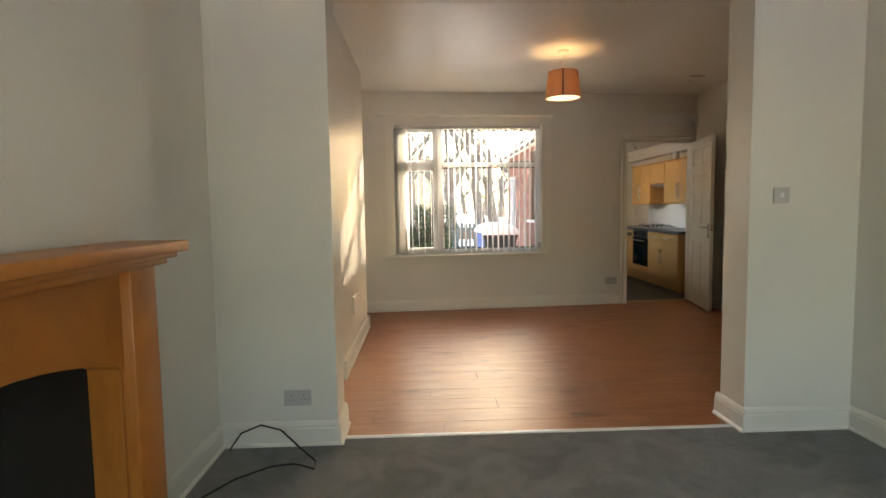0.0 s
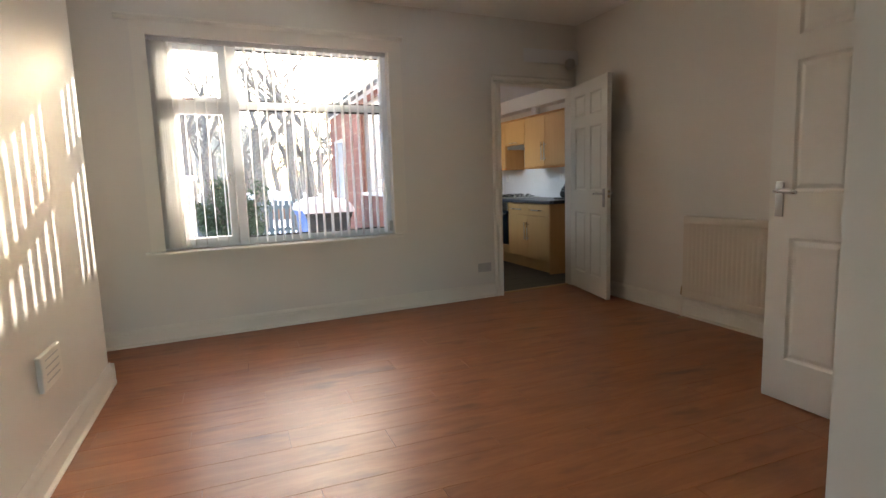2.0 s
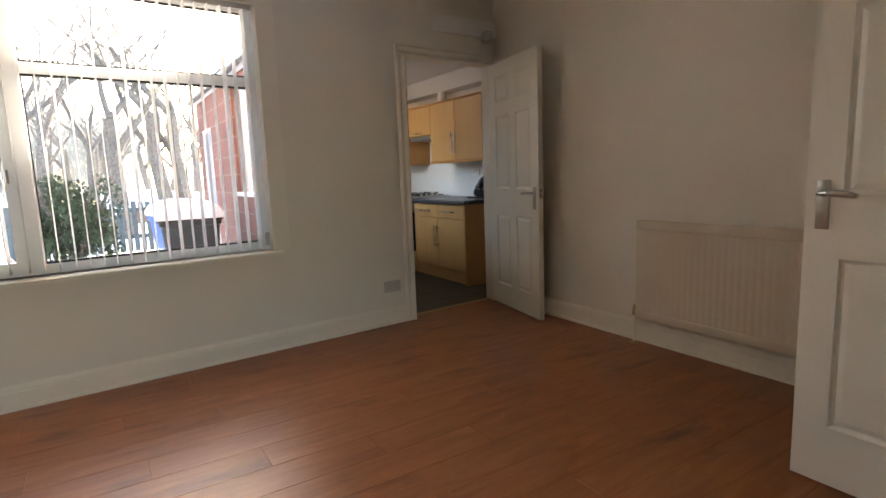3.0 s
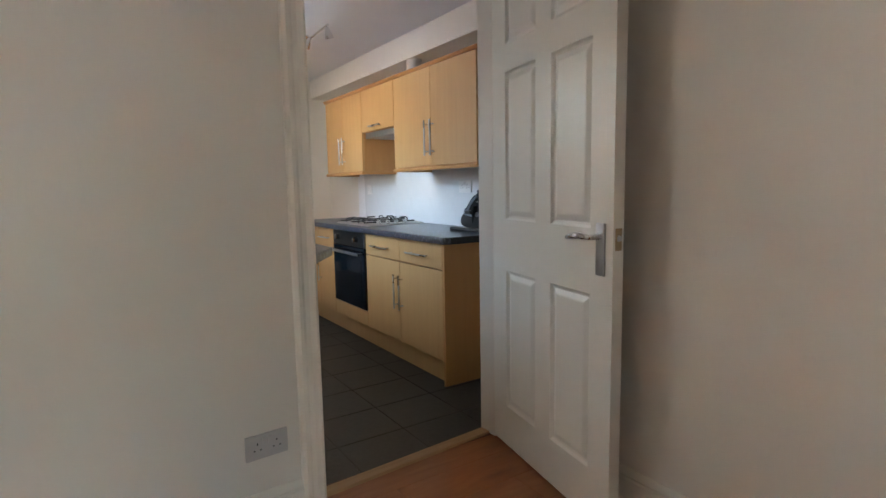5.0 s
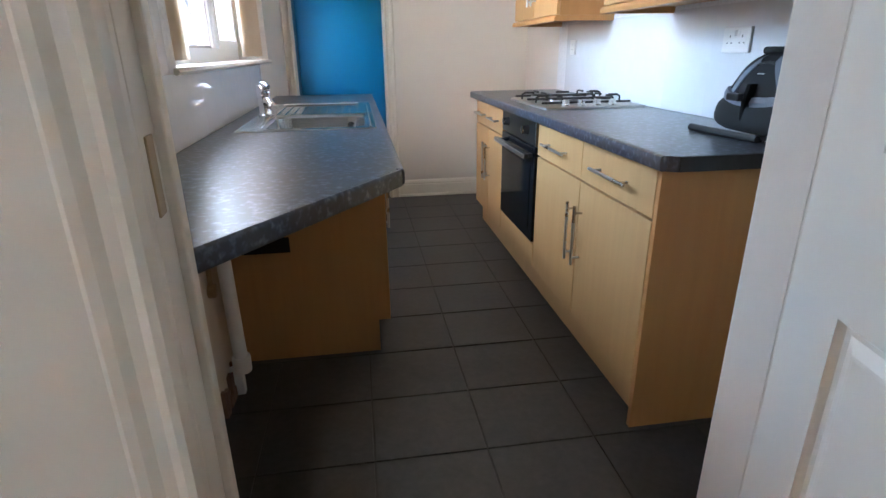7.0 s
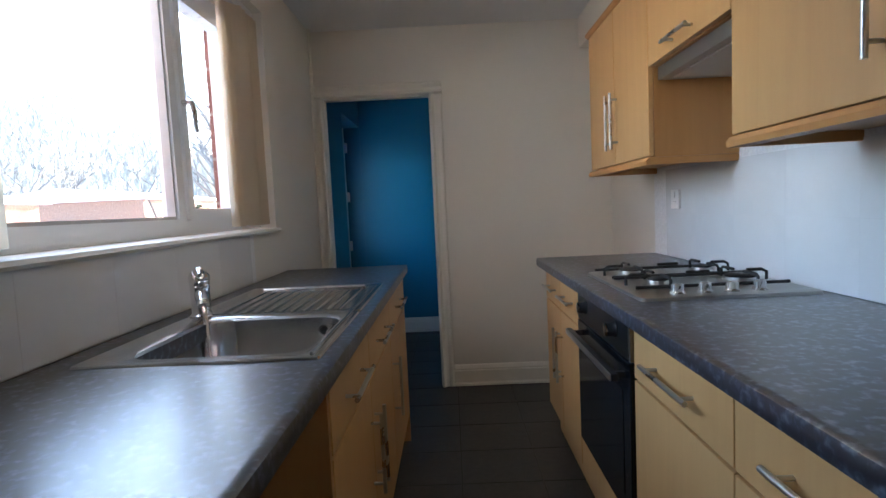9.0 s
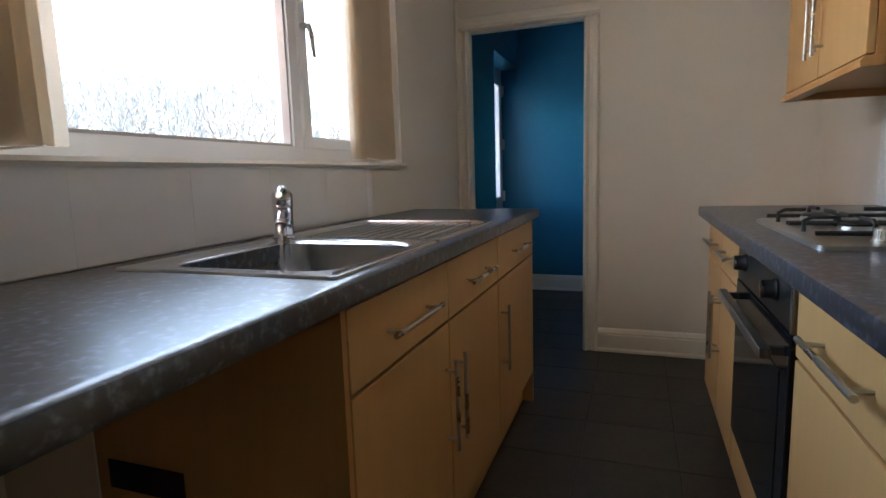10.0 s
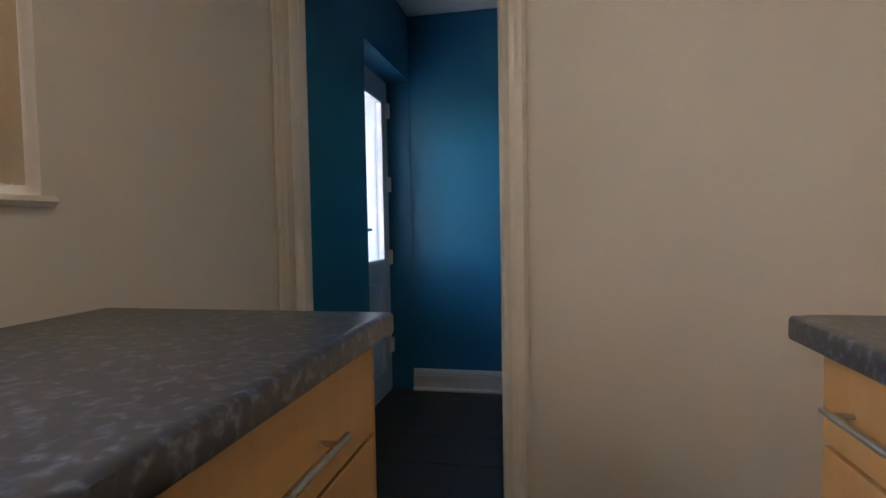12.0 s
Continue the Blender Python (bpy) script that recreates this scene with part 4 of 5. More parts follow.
# ---- oven ----
oven = thing("built_in_oven", (4.5, 8.9, 0.24), "black built-in single oven with a steel handle and knobs", "oven")
O0, O1 = 8.572, 9.178
part("oven_body", box(XR + 0.02, 4.78, O0 + 0.004, O1 - 0.004, 0.145, 0.842), BLACK, oven)
part("control_panel", box(XR - 0.002, XR + 0.022, O0 + 0.030, O1 - 0.002, 0.725, 0.836, 0.002), steel_mat("dark_steel_fascia", (0.13, 0.14, 0.15), 0.3), oven, "dark steel control panel")
part("trim_strip", box(XR - 0.004, XR + 0.02, O0 + 0.012, O0 + 0.030, 0.725, 0.836, 0.001), STEEL, oven)
od = part("oven_door", box(XR - 0.004, XR + 0.022, O0 + 0.018, O1 - 0.002, 0.262, 0.720, 0.003), BLACK_GLASS, oven, "black glass oven door")
part("door_glass", box(XR - 0.006, XR - 0.003, O0 + 0.08, O1 - 0.07, 0.32, 0.63, 0.001), BLACK_GLASS, od)
oh = part("handle", box(XR - 0.050, XR - 0.030, O0 + 0.030, O1 - 0.010, 0.668, 0.690, 0.004), BLACK, od, "black bar handle with a steel face", True)
part("steel_face", box(XR - 0.054, XR - 0.049, O0 + 0.034, O1 - 0.014, 0.669, 0.689, 0.002), STEEL_DULL, oh, "dull steel strip", True)
for y in (O0 + 0.06, O1 - 0.05):
    part("post", box(XR - 0.036, XR - 0.002, y - 0.008, y + 0.008, 0.670, 0.688, 0.002), BLACK, oh)
for y in (8.72, 9.06):
    kb = part("knob", revolve([(0.024, 0), (0.024, 0.004), (0.0205, 0.008), (0.0195, 0.027)], (0, 0, 0), 24), BLACK, oven, "black control knob with a chrome face", True)
    kb.matrix_basis = Matrix.Translation((XR - 0.002, y, 0.785)) @ pose(0, 0, 0, 0, -90, 0)
    cap = part("knob_face", revolve([(0.0196, 0.0265), (0.0190, 0.030), (0.015, 0.0312), (0.004, 0.0312)], (0, 0, 0), 24), CHROME, kb, "chrome face", True)
    cap.matrix_parent_inverse = Matrix.Identity(4)
part("lower_panel", box(XR, XR + 0.018, O0, O1, 0.145, 0.255, 0.002), BEECH, oven, "pale beech filler panel")
part("plinth", box(XR + 0.05, XR + 0.065, O0 - 0.006, O1 + 0.006, 0.0, 0.138), BEECH, oven)

# ---- gas hob ----
hob = thing("gas_hob", (4.5, 8.92, 0.885), "stainless steel four-burner gas hob with black pan supports", "hob")
HX0, HX1, HY0, HY1, HZ = 4.285, 4.775, 8.60, 9.18, 0.885
b = bmesh.new()
loft(b, [rounded(HX0, HX1, HY0, HY1, 0.014, HZ, b), rounded(HX0 + 0.001, HX1 - 0.001, HY0 + 0.001, HY1 - 0.001, 0.014, HZ + 0.009, b), rounded(HX0 + 0.010, HX1 - 0.010, HY0 + 0.010, HY1 - 0.010, 0.012, HZ + 0.012, b)])
part("hob_plate", b, STEEL_DULL, hob, "", True)
for hx, hy, r in ((4.41, 9.06, 0.045), (4.66, 9.06, 0.036), (4.41, 8.81, 0.036), (4.66, 8.81, 0.050)):
    br = part("burner", revolve([(r + 0.014, 0.012), (r + 0.010, 0.017), (r, 0.019), (r - 0.003, 0.026), (0.012, 0.027)], (hx, hy, HZ), 20), STEEL_DULL, hob, "", True)
    part("burner_cap", revolve([(r - 0.006, 0.027), (r - 0.004, 0.031), (r - 0.010, 0.034), (0.006, 0.035)], (hx, hy, HZ), 20), IRON, br, "", True)
for gy0, gy1 in ((8.715, 8.925), (8.945, 9.155)):
    gm = (gy0 + gy1) / 2
    g = part("pan_support", tube([(HX0 + 0.03, gm, HZ + 0.012), (HX0 + 0.03, gm, HZ + 0.036), (HX0 + 0.045, gm, HZ + 0.044), (HX0 + 0.09, gm, HZ + 0.044)], 0.005, 6), IRON, hob, "black cast pan support", True)
    for pts in (((HX1 - 0.03, gm, HZ + 0.012), (HX1 - 0.03, gm, HZ + 0.036), (HX1 - 0.045, gm, HZ + 0.044), (HX1 - 0.09, gm, HZ + 0.044)),
                ((4.41, gy0, HZ + 0.012), (4.41, gy0, HZ + 0.038), (4.41, gy0 + 0.012, HZ + 0.044), (4.41, gm - 0.03, HZ + 0.044)),
                ((4.41, gy1, HZ + 0.012), (4.41, gy1, HZ + 0.038), (4.41, gy1 - 0.012, HZ + 0.044), (4.41, gm + 0.03, HZ + 0.044)),
                ((4.66, gy0, HZ + 0.012), (4.66, gy0, HZ + 0.038), (4.66, gy0 + 0.012, HZ + 0.044), (4.66, gm - 0.03, HZ + 0.044)),
                ((4.66, gy1, HZ + 0.012), (4.66, gy1, HZ + 0.038), (4.66, gy1 - 0.012, HZ + 0.044), (4.66, gm + 0.03, HZ + 0.044)),
                ((HX0 + 0.025, gy0, HZ + 0.02), (HX1 - 0.025, gy0, HZ + 0.02)), ((HX0 + 0.025, gy1, HZ + 0.02), (HX1 - 0.025, gy1, HZ + 0.02)),
                ((4.50, gm, HZ + 0.044), (4.57, gm, HZ + 0.044))):
        part("grate_bar", tube(pts, 0.005, 6), IRON, g, "", True)
for k in range(4):
    kx = 4.40 + k * 0.075
    part("knob", revolve([(0.021, 0.012), (0.021, 0.016), (0.017, 0.020), (0.016, 0.036), (0.012, 0.039)], (kx, 8.645, HZ), 18), STEEL, hob, "steel control knob", True)


# ---- wall units ----
XW = 4.49


def wall_unit(y0, y1, z0, columns, label, handles, horizontal=False):
    root = thing("wall_cabinet", (4.65, (y0 + y1) / 2, z0), label, "kitchen cabinet", "kitchen wall units")
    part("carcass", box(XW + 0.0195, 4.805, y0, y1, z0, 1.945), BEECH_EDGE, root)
    for k, (a, c) in enumerate(zip(columns, columns[1:])):
        e = front(root, "door", XW, -1, a, c, z0 + 0.002, 1.943)
        if horizontal:
            bar_handle(e, (XW, (a + c) / 2 - 0.09, z0 + 0.035), (XW, (a + c) / 2 + 0.09, z0 + 0.035), (-0.030, 0, 0))
        else:
            hy = c - 0.034 if handles[k] > 0 else a + 0.034
            bar_handle(e, (XW, hy, z0 + 0.065), (XW, hy, z0 + 0.295), (-0.030, 0, 0))
    return root


w1 = wall_unit(9.082, 9.85, 1.305, (9.082, 9.466, 9.85), "pale beech double wall unit at the far end", (1, -1))
w2 = wall_unit(8.532, 9.080, 1.610, (8.532, 9.080), "pale beech canopy unit over the hob", (1,), True)
w3 = wall_unit(7.53, 8.530, 1.305, (7.53, 8.03, 8.530), "pale beech double wall unit above the worktop", (1, -1))
PEL = [(XW - 0.010, 1.278), (XW + 0.035, 1.278), (XW + 0.035, 1.304), (XW - 0.002, 1.304), (XW - 0.012, 1.292)]
part("pelmet", prism(PEL, "y", 9.080, 9.862), BEECH_EDGE, w1, "beech pelmet rail")
part("pelmet_return", box(XW, 4.805, 9.082, 9.100, 1.278, 1.3045, 0.003), BEECH_EDGE, w1)
part("pelmet_return", box(XW, 4.805, 9.832, 9.850, 1.278, 1.3045, 0.003), BEECH_EDGE, w1)
part("pelmet", prism(PEL, "y", 7.52, 8.535), BEECH_EDGE, w3, "beech pelmet rail")
part("pelmet_return", box(XW, 4.805, 8.512, 8.530, 1.278, 1.3045, 0.003), BEECH_EDGE, w3)
COR = [(XW - 0.002, 1.944), (XW + 0.05, 1.944), (XW + 0.05, 1.964), (XW - 0.012, 1.964), (XW - 0.012, 1.956), (XW - 0.005, 1.948)]
for w, a, c in ((w1, 9.080, 9.868), (w2, 8.532, 9.079), (w3, 7.512, 8.531)):
    part("cornice", prism(COR, "y", a, c), BEECH_EDGE, w, "beech cornice")
hood = thing("cooker_hood", (4.65, 8.806, 1.56), "grey metal extractor hood under the canopy unit", "cooker hood")
part("hood_body", box(XW + 0.03, 4.80, 8.54, 9.072, 1.565, 1.609, 0.003), STEEL_DULL, hood)
part("filter", box(XW + 0.06, 4.77, 8.60, 9.01, 1.560, 1.566), PLASTIC_GREY, hood, "grey grease filter")
duct = tube([(4.68, 8.55, 1.98), (4.68, 8.55, 2.08), (4.70, 8.5, 2.20), (4.72, 8.45, 2.29)], 0.055, 14)
single("extractor_duct", duct, PLASTIC, "white extractor duct above the wall units", "duct", smooth=True)
single("pipe_boxing", box(4.62, 4.81, 7.0, 10.58, 2.10, 2.285, 0.006), WALL, "painted boxing along the ceiling above the units", "pipe boxing")

# ---- spotlight bar ----
spots = thing("spotlight_bar", (4.0, 9.0, 2.29), "chrome ceiling bar with four lit spotlights", "ceiling light")
part("bar", tube([(4.0, 8.50, 2.245), (4.0, 8.75, 2.235), (4.0, 9.0, 2.245), (4.0, 9.25, 2.255), (4.0, 9.45, 2.245)], 0.008, 8), CHROME, spots, "", True)
part("mount", revolve([(0.05, 0), (0.05, -0.012), (0.02, -0.03)], (4.0, 9.0, 2.29), 20), CHROME, spots, "", True)
part("stem", tube([(4.0, 9.0, 2.28), (4.0, 9.0, 2.245)], 0.006), CHROME, spots)
for y, tilt, turn in ((8.52, 20, -60), (8.83, 35, 30), (9.15, 30, 160), (9.43, 40, -30)):
    m = Matrix.Translation((4.0, y, 2.235)) @ pose(0, 0, 0, tilt, 0, turn)
    head = part("spot_head", revolve([(0.010, 0.0), (0.016, -0.02), (0.022, -0.035), (0.030, -0.075), (0.027, -0.075), (0.018, -0.04)], (0, 0, 0), 18), CHROME, spots, "chrome spotlight head", True)
    head.matrix_basis = m
    part("lamp_face", revolve([(0.024, -0.066), (0.024, -0.070)], (0, 0, 0), 18), SPOT_BULB, head, "lit lamp face")

# ---- wall tiling ----


def tile_mesh(w, h, d, name, material, chamfer=0.0016):
    b = bmesh.new()
    loops = []
    for inset, z in ((0, 0), (0, d - chamfer), (chamfer, d)):
        loops.append([b.verts.new(p) for p in ((inset, inset, z), (w - inset, inset, z), (w - inset, h - inset, z), (inset, h - inset, z))])
    loft(b, loops)
    me = bpy.data.meshes.new(name)
    b.to_mesh(me)
    b.free()
    me.materials.append(material)
    return me


def lay(name, me, parent, m):
    ob = new(name, me)
    ob.parent = parent
    ob.matrix_basis = m
    return ob


back_r = structure("splashback_east", box(4.8035, 4.81, 7.0, 9.87, 0.886, 1.32), GROUT_WHITE, "white glazed tile splashback behind the hob")
back_l = structure("splashback_west", box(2.95, 2.9535, 6.95, 9.405, 0.886, 1.088), GROUT_WHITE, "white glazed tile splashback under the window")
back_l2 = structure("splashback_west_side", box(2.95, 2.9535, 6.95, 7.935, 1.089, 1.60), GROUT_WHITE, "white glazed tiles beside the window")

# ---- kitchen window ----
kw = thing("window_2", (2.85, 8.85, 1.09), "white plastic kitchen window with a wide fixed pane and a casement", "window")
kw["kind"] = "structure"
KX0 = 2.725
kf = part("window_frame", wall_mesh("x", KX0, KX0 + 0.06, 7.90, 9.72, 1.10, 2.10, [(7.97, 9.14, 1.165, 2.03), (9.195, 9.655, 1.165, 2.03)]), UPVC, kw)
part("casement_sash", sash("x", KX0 + 0.01, KX0 + 0.074, 9.192, 9.658, 1.162, 2.033, 0.042), UPVC, kf)
part("bead", sash("x", KX0 + 0.02, KX0 + 0.05, 7.968, 9.142, 1.163, 2.032, 0.012), PLASTIC_GREY, kf)
add_pane(kw, 7.97, 9.14, 1.165, 2.03, KX0 + 0.025, "x")
add_pane(kw, 9.23, 9.62, 1.203, 1.99, KX0 + 0.035, "x")
part("window_handle", tube([(KX0 + 0.074, 9.208, 1.60), (KX0 + 0.105, 9.208, 1.60), (KX0 + 0.112, 9.212, 1.57), (KX0 + 0.112, 9.225, 1.49)], 0.009, 8, radii=[0.013, 0.012, 0.010, 0.007]), STEEL, kf, "metal window handle", True)
part("window_sill", prism([(KX0 + 0.06, 1.084), (2.962, 1.084), (2.972, 1.093), (2.964, 1.103), (KX0 + 0.06, 1.103)], "y", 7.905, 9.735), GLOSS, kw)
part("head_rail", box(2.875, 2.912, 7.905, 9.715, 2.062, 2.096, 0.003), PLASTIC, kw)

beige = slat_mesh(SLAT_BEIGE, 0.94, 0.127)
for y0, n, step, turn in ((7.965, 8, 0.025, 62), (9.455, 11, 0.0225, 66)):
    kb = thing("vertical_blind", (2.895, y0, 2.06), "beige fabric vertical blind bunched at the side of the window", "window blind", "kitchen blinds")
    hang_slats(kb, beige, [(2.890 + 0.006 * (k % 2), y0 + k * step, 2.063, turn + rng.uniform(-9, 9)) for k in range(n)])
    part("chain", tube([(2.912, y0, 1.125), (2.918, y0 + n * step * 0.5, 1.114), (2.912, y0 + n * step, 1.125)], 0.003, 5), PLASTIC, kb)

# ---- kitchen fittings ----
socket((4.801, 8.075, 1.165), -90, 2, "white plastic double socket above the worktop")
socket((4.801, 9.60, 1.15), -90, 1, "white single wall plate above the hob")
pipe = thing("wall_pipe", (2.955, 10.585, 0), "painted vertical pipe clipped beside the doorway", "pipe")
part("pipe", tube([(2.962, 10.545, 0.0), (2.962, 10.545, 2.29)], 0.009, 8), GLOSS, pipe, "", True)
part("clip", box(2.949, 2.974, 10.535, 10.556, 1.02, 1.035, 0.002), GLOSS, pipe)

# void under the angled worktop
structure("wall_patch", box(2.95, 2.954, 7.548, 8.146, 0.0, 0.845), PLASTER_OLD, "bare stained plaster under the worktop")
foot = bmesh.new()
fr = random.Random(21)
for k in range(26):
    fy, fw, fh = 7.80 + k * 0.0146, fr.uniform(0.012, 0.03), fr.uniform(0.03, 0.13)
    box(2.9535, 2.960 + fr.uniform(0, 0.012), fy, fy + fw, 0.0, fh, bm=foot)
structure("wall_patch_foot", foot, DAMP, "damp broken brown plaster at the foot of the wall")
single("cream_board", box(2.955, 2.970, 6.95, 7.545, 0.0, 0.80, 0.002), BOARD_CREAM, "cream board leaning against the wall under the worktop", "board")
waste = thing("waste_pipe", (3.0, 7.94, 0.0), "white plastic waste pipe against the stained wall", "waste pipe")
part("upright_pipe", tube([(2.990, 7.935, 0.84), (2.992, 7.94, 0.55), (2.996, 7.945, 0.20), (2.998, 7.945, 0.13)], 0.024, 12), PLASTIC, waste, "", True)
part("elbow", revolve([(0.030, 0), (0.032, 0.01), (0.032, 0.05), (0.030, 0.06)], (2.998, 7.945, 0.09), 14), PLASTIC, waste, "", True)
part("foot_bracket", box(2.954, 2.998, 7.93, 7.96, 0.0, 0.11, 0.004), PLASTIC, waste)
part("valve", revolve([(0.024, 0), (0.024, 0.02), (0.018, 0.024)], (0, 0, 0), 16), BRASS, waste, "round brass stop valve", True).matrix_basis = Matrix.Translation((2.957, 7.86, 0.44)) @ pose(0, 0, 0, 0, 90, 0)
part("valve_pipe", tube([(2.966, 7.86, 0.80), (2.966, 7.86, 0.60), (2.964, 7.86, 0.42)], 0.008), BRASS, waste)

# ---- backpack ----
bag = thing("backpack", (4.685, 7.70, 0.885), "black nylon backpack with grey stripes standing on the worktop", "backpack")
BX, BY, BZ = 4.685, 7.70, 0.893


def soft_box(cx, cy, cz, sx, sy, sz, taper, power=3.2, n=20, m=12):
    """A rounded, tapering bag shape."""
    b = bmesh.new()
    rings = []
    for j in range(m + 1):
        f = j / m
        k = (1 - abs(2 * f - 1) ** power) ** (1 / power)
        k = max(k, 0.02)
        ring = []
        for i in range(n):
            a = 2 * math.pi * i / n
            c, s = math.cos(a), math.sin(a)
            ex = 2 / power
            px, py = abs(c) ** ex * (1 if c > 0 else -1), abs(s) ** ex * (1 if s > 0 else -1)
            w = (1 - taper * f) * k
            ring.append(b.verts.new((cx + px * sx / 2 * w + 0.06 * sx * f, cy + py * sy / 2 * w, cz + f * sz)))
        rings.append(ring)
    loft(b, rings)
    b.faces.new(rings[0][::-1])
    return b


BS = (0.200, 0.40, 0.238, 0.32)  # depth, width, height, taper of the body


def bag_skin(u, f, lift):
    """A point on the front of the body: u across from -1 to 1, f the height from 0 to 1."""
    p = 2.6
    k = max((1 - abs(2 * f - 1) ** p) ** (1 / p), 0.02) * (1 - BS[3] * f)
    return Vector((BX - BS[0] / 2 * k * (1 - abs(u) ** p) ** (1 / p) + 0.06 * BS[0] * f - lift, BY + u * BS[1] / 2 * k, BZ + f * BS[2]))


def bag_strip(name, line, width, lift, material, label):
    """A flat strap laid on the front along (u, f) places."""
    b = bmesh.new()
    rows = []
    for k, (u, f) in enumerate(line):
        a, c = line[max(k - 1, 0)], line[min(k + 1, len(line) - 1)]
        d = Vector(((c[0] - a[0]) * BS[1] / 2, (c[1] - a[1]) * BS[2]))
        side = Vector((-d.y, d.x)).normalized() * width / 2
        row = []
        for w, h in ((-1, -0.004), (-0.9, lift), (0, lift * 1.3), (0.9, lift), (1, -0.004)):
            uu = min(0.97, max(-0.97, u + w * side.x / (BS[1] / 2)))
            row.append(b.verts.new(bag_skin(uu, min(0.97, max(0.03, f + w * side.y / BS[2])), h)))
        rows.append(row)
    for r0, r1 in zip(rows, rows[1:]):
        for q in range(4):
            b.faces.new((r0[q], r0[q + 1], r1[q + 1], r1[q]))
    part(name, b, material, bag, label, True)


part("bag_body", soft_box(BX, BY, BZ, *BS, 2.6, 36, 22), BAG, bag, "", True)
part("front_pocket", soft_box(BX - 0.030, BY, BZ, 0.165, 0.385, 0.118, 0.06, 3.0, 32, 14), BAG, bag, "bulging lower pocket", True)
for sgn in (-1, 1):
    bag_strip("stripe", [(sgn * (0.62 - 0.30 * (k / 10) ** 1.6), 0.44 + 0.47 * k / 10) for k in range(11)], 0.034, 0.005, BAG_GREY, "grey nylon stripe")
    bag_strip("pocket_flap", [(sgn * (0.10 + 0.80 * k / 8), 0.40 + 0.10 * (k / 8) ** 2) for k in range(9)], 0.032, 0.016, BAG_GREY, "grey nylon band over the pocket")
bag_strip("zip", [(0.80 * math.cos(math.pi * k / 20), 0.47 + 0.40 * math.sin(math.pi * k / 20)) for k in range(21)], 0.007, 0.004, RUBBER, "black zip")
bag_strip("strap", [(0.03 - 0.02 * k / 8, 0.62 - 0.56 * k / 8) for k in range(9)], 0.016, 0.022, BAG, "hanging black strap")
part("grab_handle", box(BX - 0.010, BX + 0.025, BY - 0.085, BY + 0.085, BZ + 0.228, BZ + 0.249, 0.008, 3), BAG, bag, "padded carry handle", True)
part("buckle", box(BX - 0.142, BX - 0.122, BY - 0.020, BY + 0.036, BZ + 0.100, BZ + 0.122, 0.004), BLACK, bag)
bag_strip("brand_bar", [(-0.10 + 0.05 * k, 0.735) for k in range(5)], 0.004, 0.003, PLASTIC_GREY, "thin pale bar on the front")
single("black_rod", tube([(4.548, 7.895, 0.8955), (4.553, 7.80, 0.8955), (4.560, 7.70, 0.8955), (4.566, 7.60, 0.8955)], 0.0105, 10), RUBBER, "long black padded rod lying before the backpack", "rod", smooth=True)
nbk = thing("folder", (4.65, 7.56, 0.885), "flat black folder with a silver edge under the backpack", "folder")
part("cover", box(4.585, 4.79, 7.48, 7.72, 0.8855, 0.8925, 0.001), BLACK, nbk)
part("silver_edge", box(4.581, 4.586, 7.48, 7.60, 0.886, 0.892, 0.0005), STEEL, nbk, "silver edge")

# ---- back door in the blue room ----
bd = thing("door_3", (2.70, 11.81, 0), "white plastic half-glazed back door, shut", "door")
bd["kind"] = "structure"
DX = 2.80
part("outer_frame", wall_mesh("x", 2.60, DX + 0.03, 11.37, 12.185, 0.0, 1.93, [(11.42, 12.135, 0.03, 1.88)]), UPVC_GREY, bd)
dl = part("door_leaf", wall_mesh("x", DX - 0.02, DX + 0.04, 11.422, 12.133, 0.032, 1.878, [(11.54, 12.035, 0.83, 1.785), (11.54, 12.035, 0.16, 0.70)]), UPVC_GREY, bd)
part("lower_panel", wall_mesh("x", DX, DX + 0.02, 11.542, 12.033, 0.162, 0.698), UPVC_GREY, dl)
part("bead", sash("x", DX + 0.02, DX + 0.046, 11.535, 12.04, 0.825, 1.79, 0.016), UPVC, dl)
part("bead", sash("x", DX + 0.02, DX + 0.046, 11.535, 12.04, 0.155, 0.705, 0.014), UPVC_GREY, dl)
add_pane(bd, 11.54, 12.035, 0.83, 1.785, DX, "x", GLASS_FROST)
for z in (0.25, 0.80, 1.25, 1.70):
    part("hinge", box(DX + 0.035, DX + 0.062, 12.118, 12.150, z, z + 0.09, 0.004), UPVC, bd, "white door hinge")
part("handle", tube([(DX + 0.04, 11.48, 1.02), (DX + 0.085, 11.48, 1.02), (DX + 0.09, 11.66, 1.02)], 0.009), CHROME, dl)

# ---- outside ----
structure("ground", prism([(-400, -400), (400, -400), (400, 400), (-400, 400)], "z", -0.40, -0.17), SNOW, "snow-covered yard and land beyond")
wing = thing("house_wing", (2.66, 9.7, -0.17), "red brick rear wing of the house with a snowy eaves", "house wing")
part("brick_wall", wall_mesh("x", 2.585, 2.635, 7.05, 12.46, -0.17, 2.42, [(7.78, 9.92, 0.98, 2.28), (11.372, 12.183, -0.17, 1.928)]), BRICK, wing)
part("end_wall", wall_mesh("y", 12.405, 12.46, 2.64, 4.95, -0.17, 2.52), BRICK, wing)
part("roof", prism([(2.56, 2.42), (2.56, 2.47), (5.0, 3.55), (5.0, 3.4)], "y", 7.05, 12.62), ROOF_TILE, wing, "grey tiled lean-to roof")
part("snow_cover", prism([(2.565, 2.475), (2.565, 2.50), (5.0, 3.62), (5.0, 3.56)], "y", 7.05, 12.60), SNOW, wing)
part("fascia", box(2.555, 2.575, 7.05, 12.60, 2.34, 2.46, 0.003), UPVC, wing)
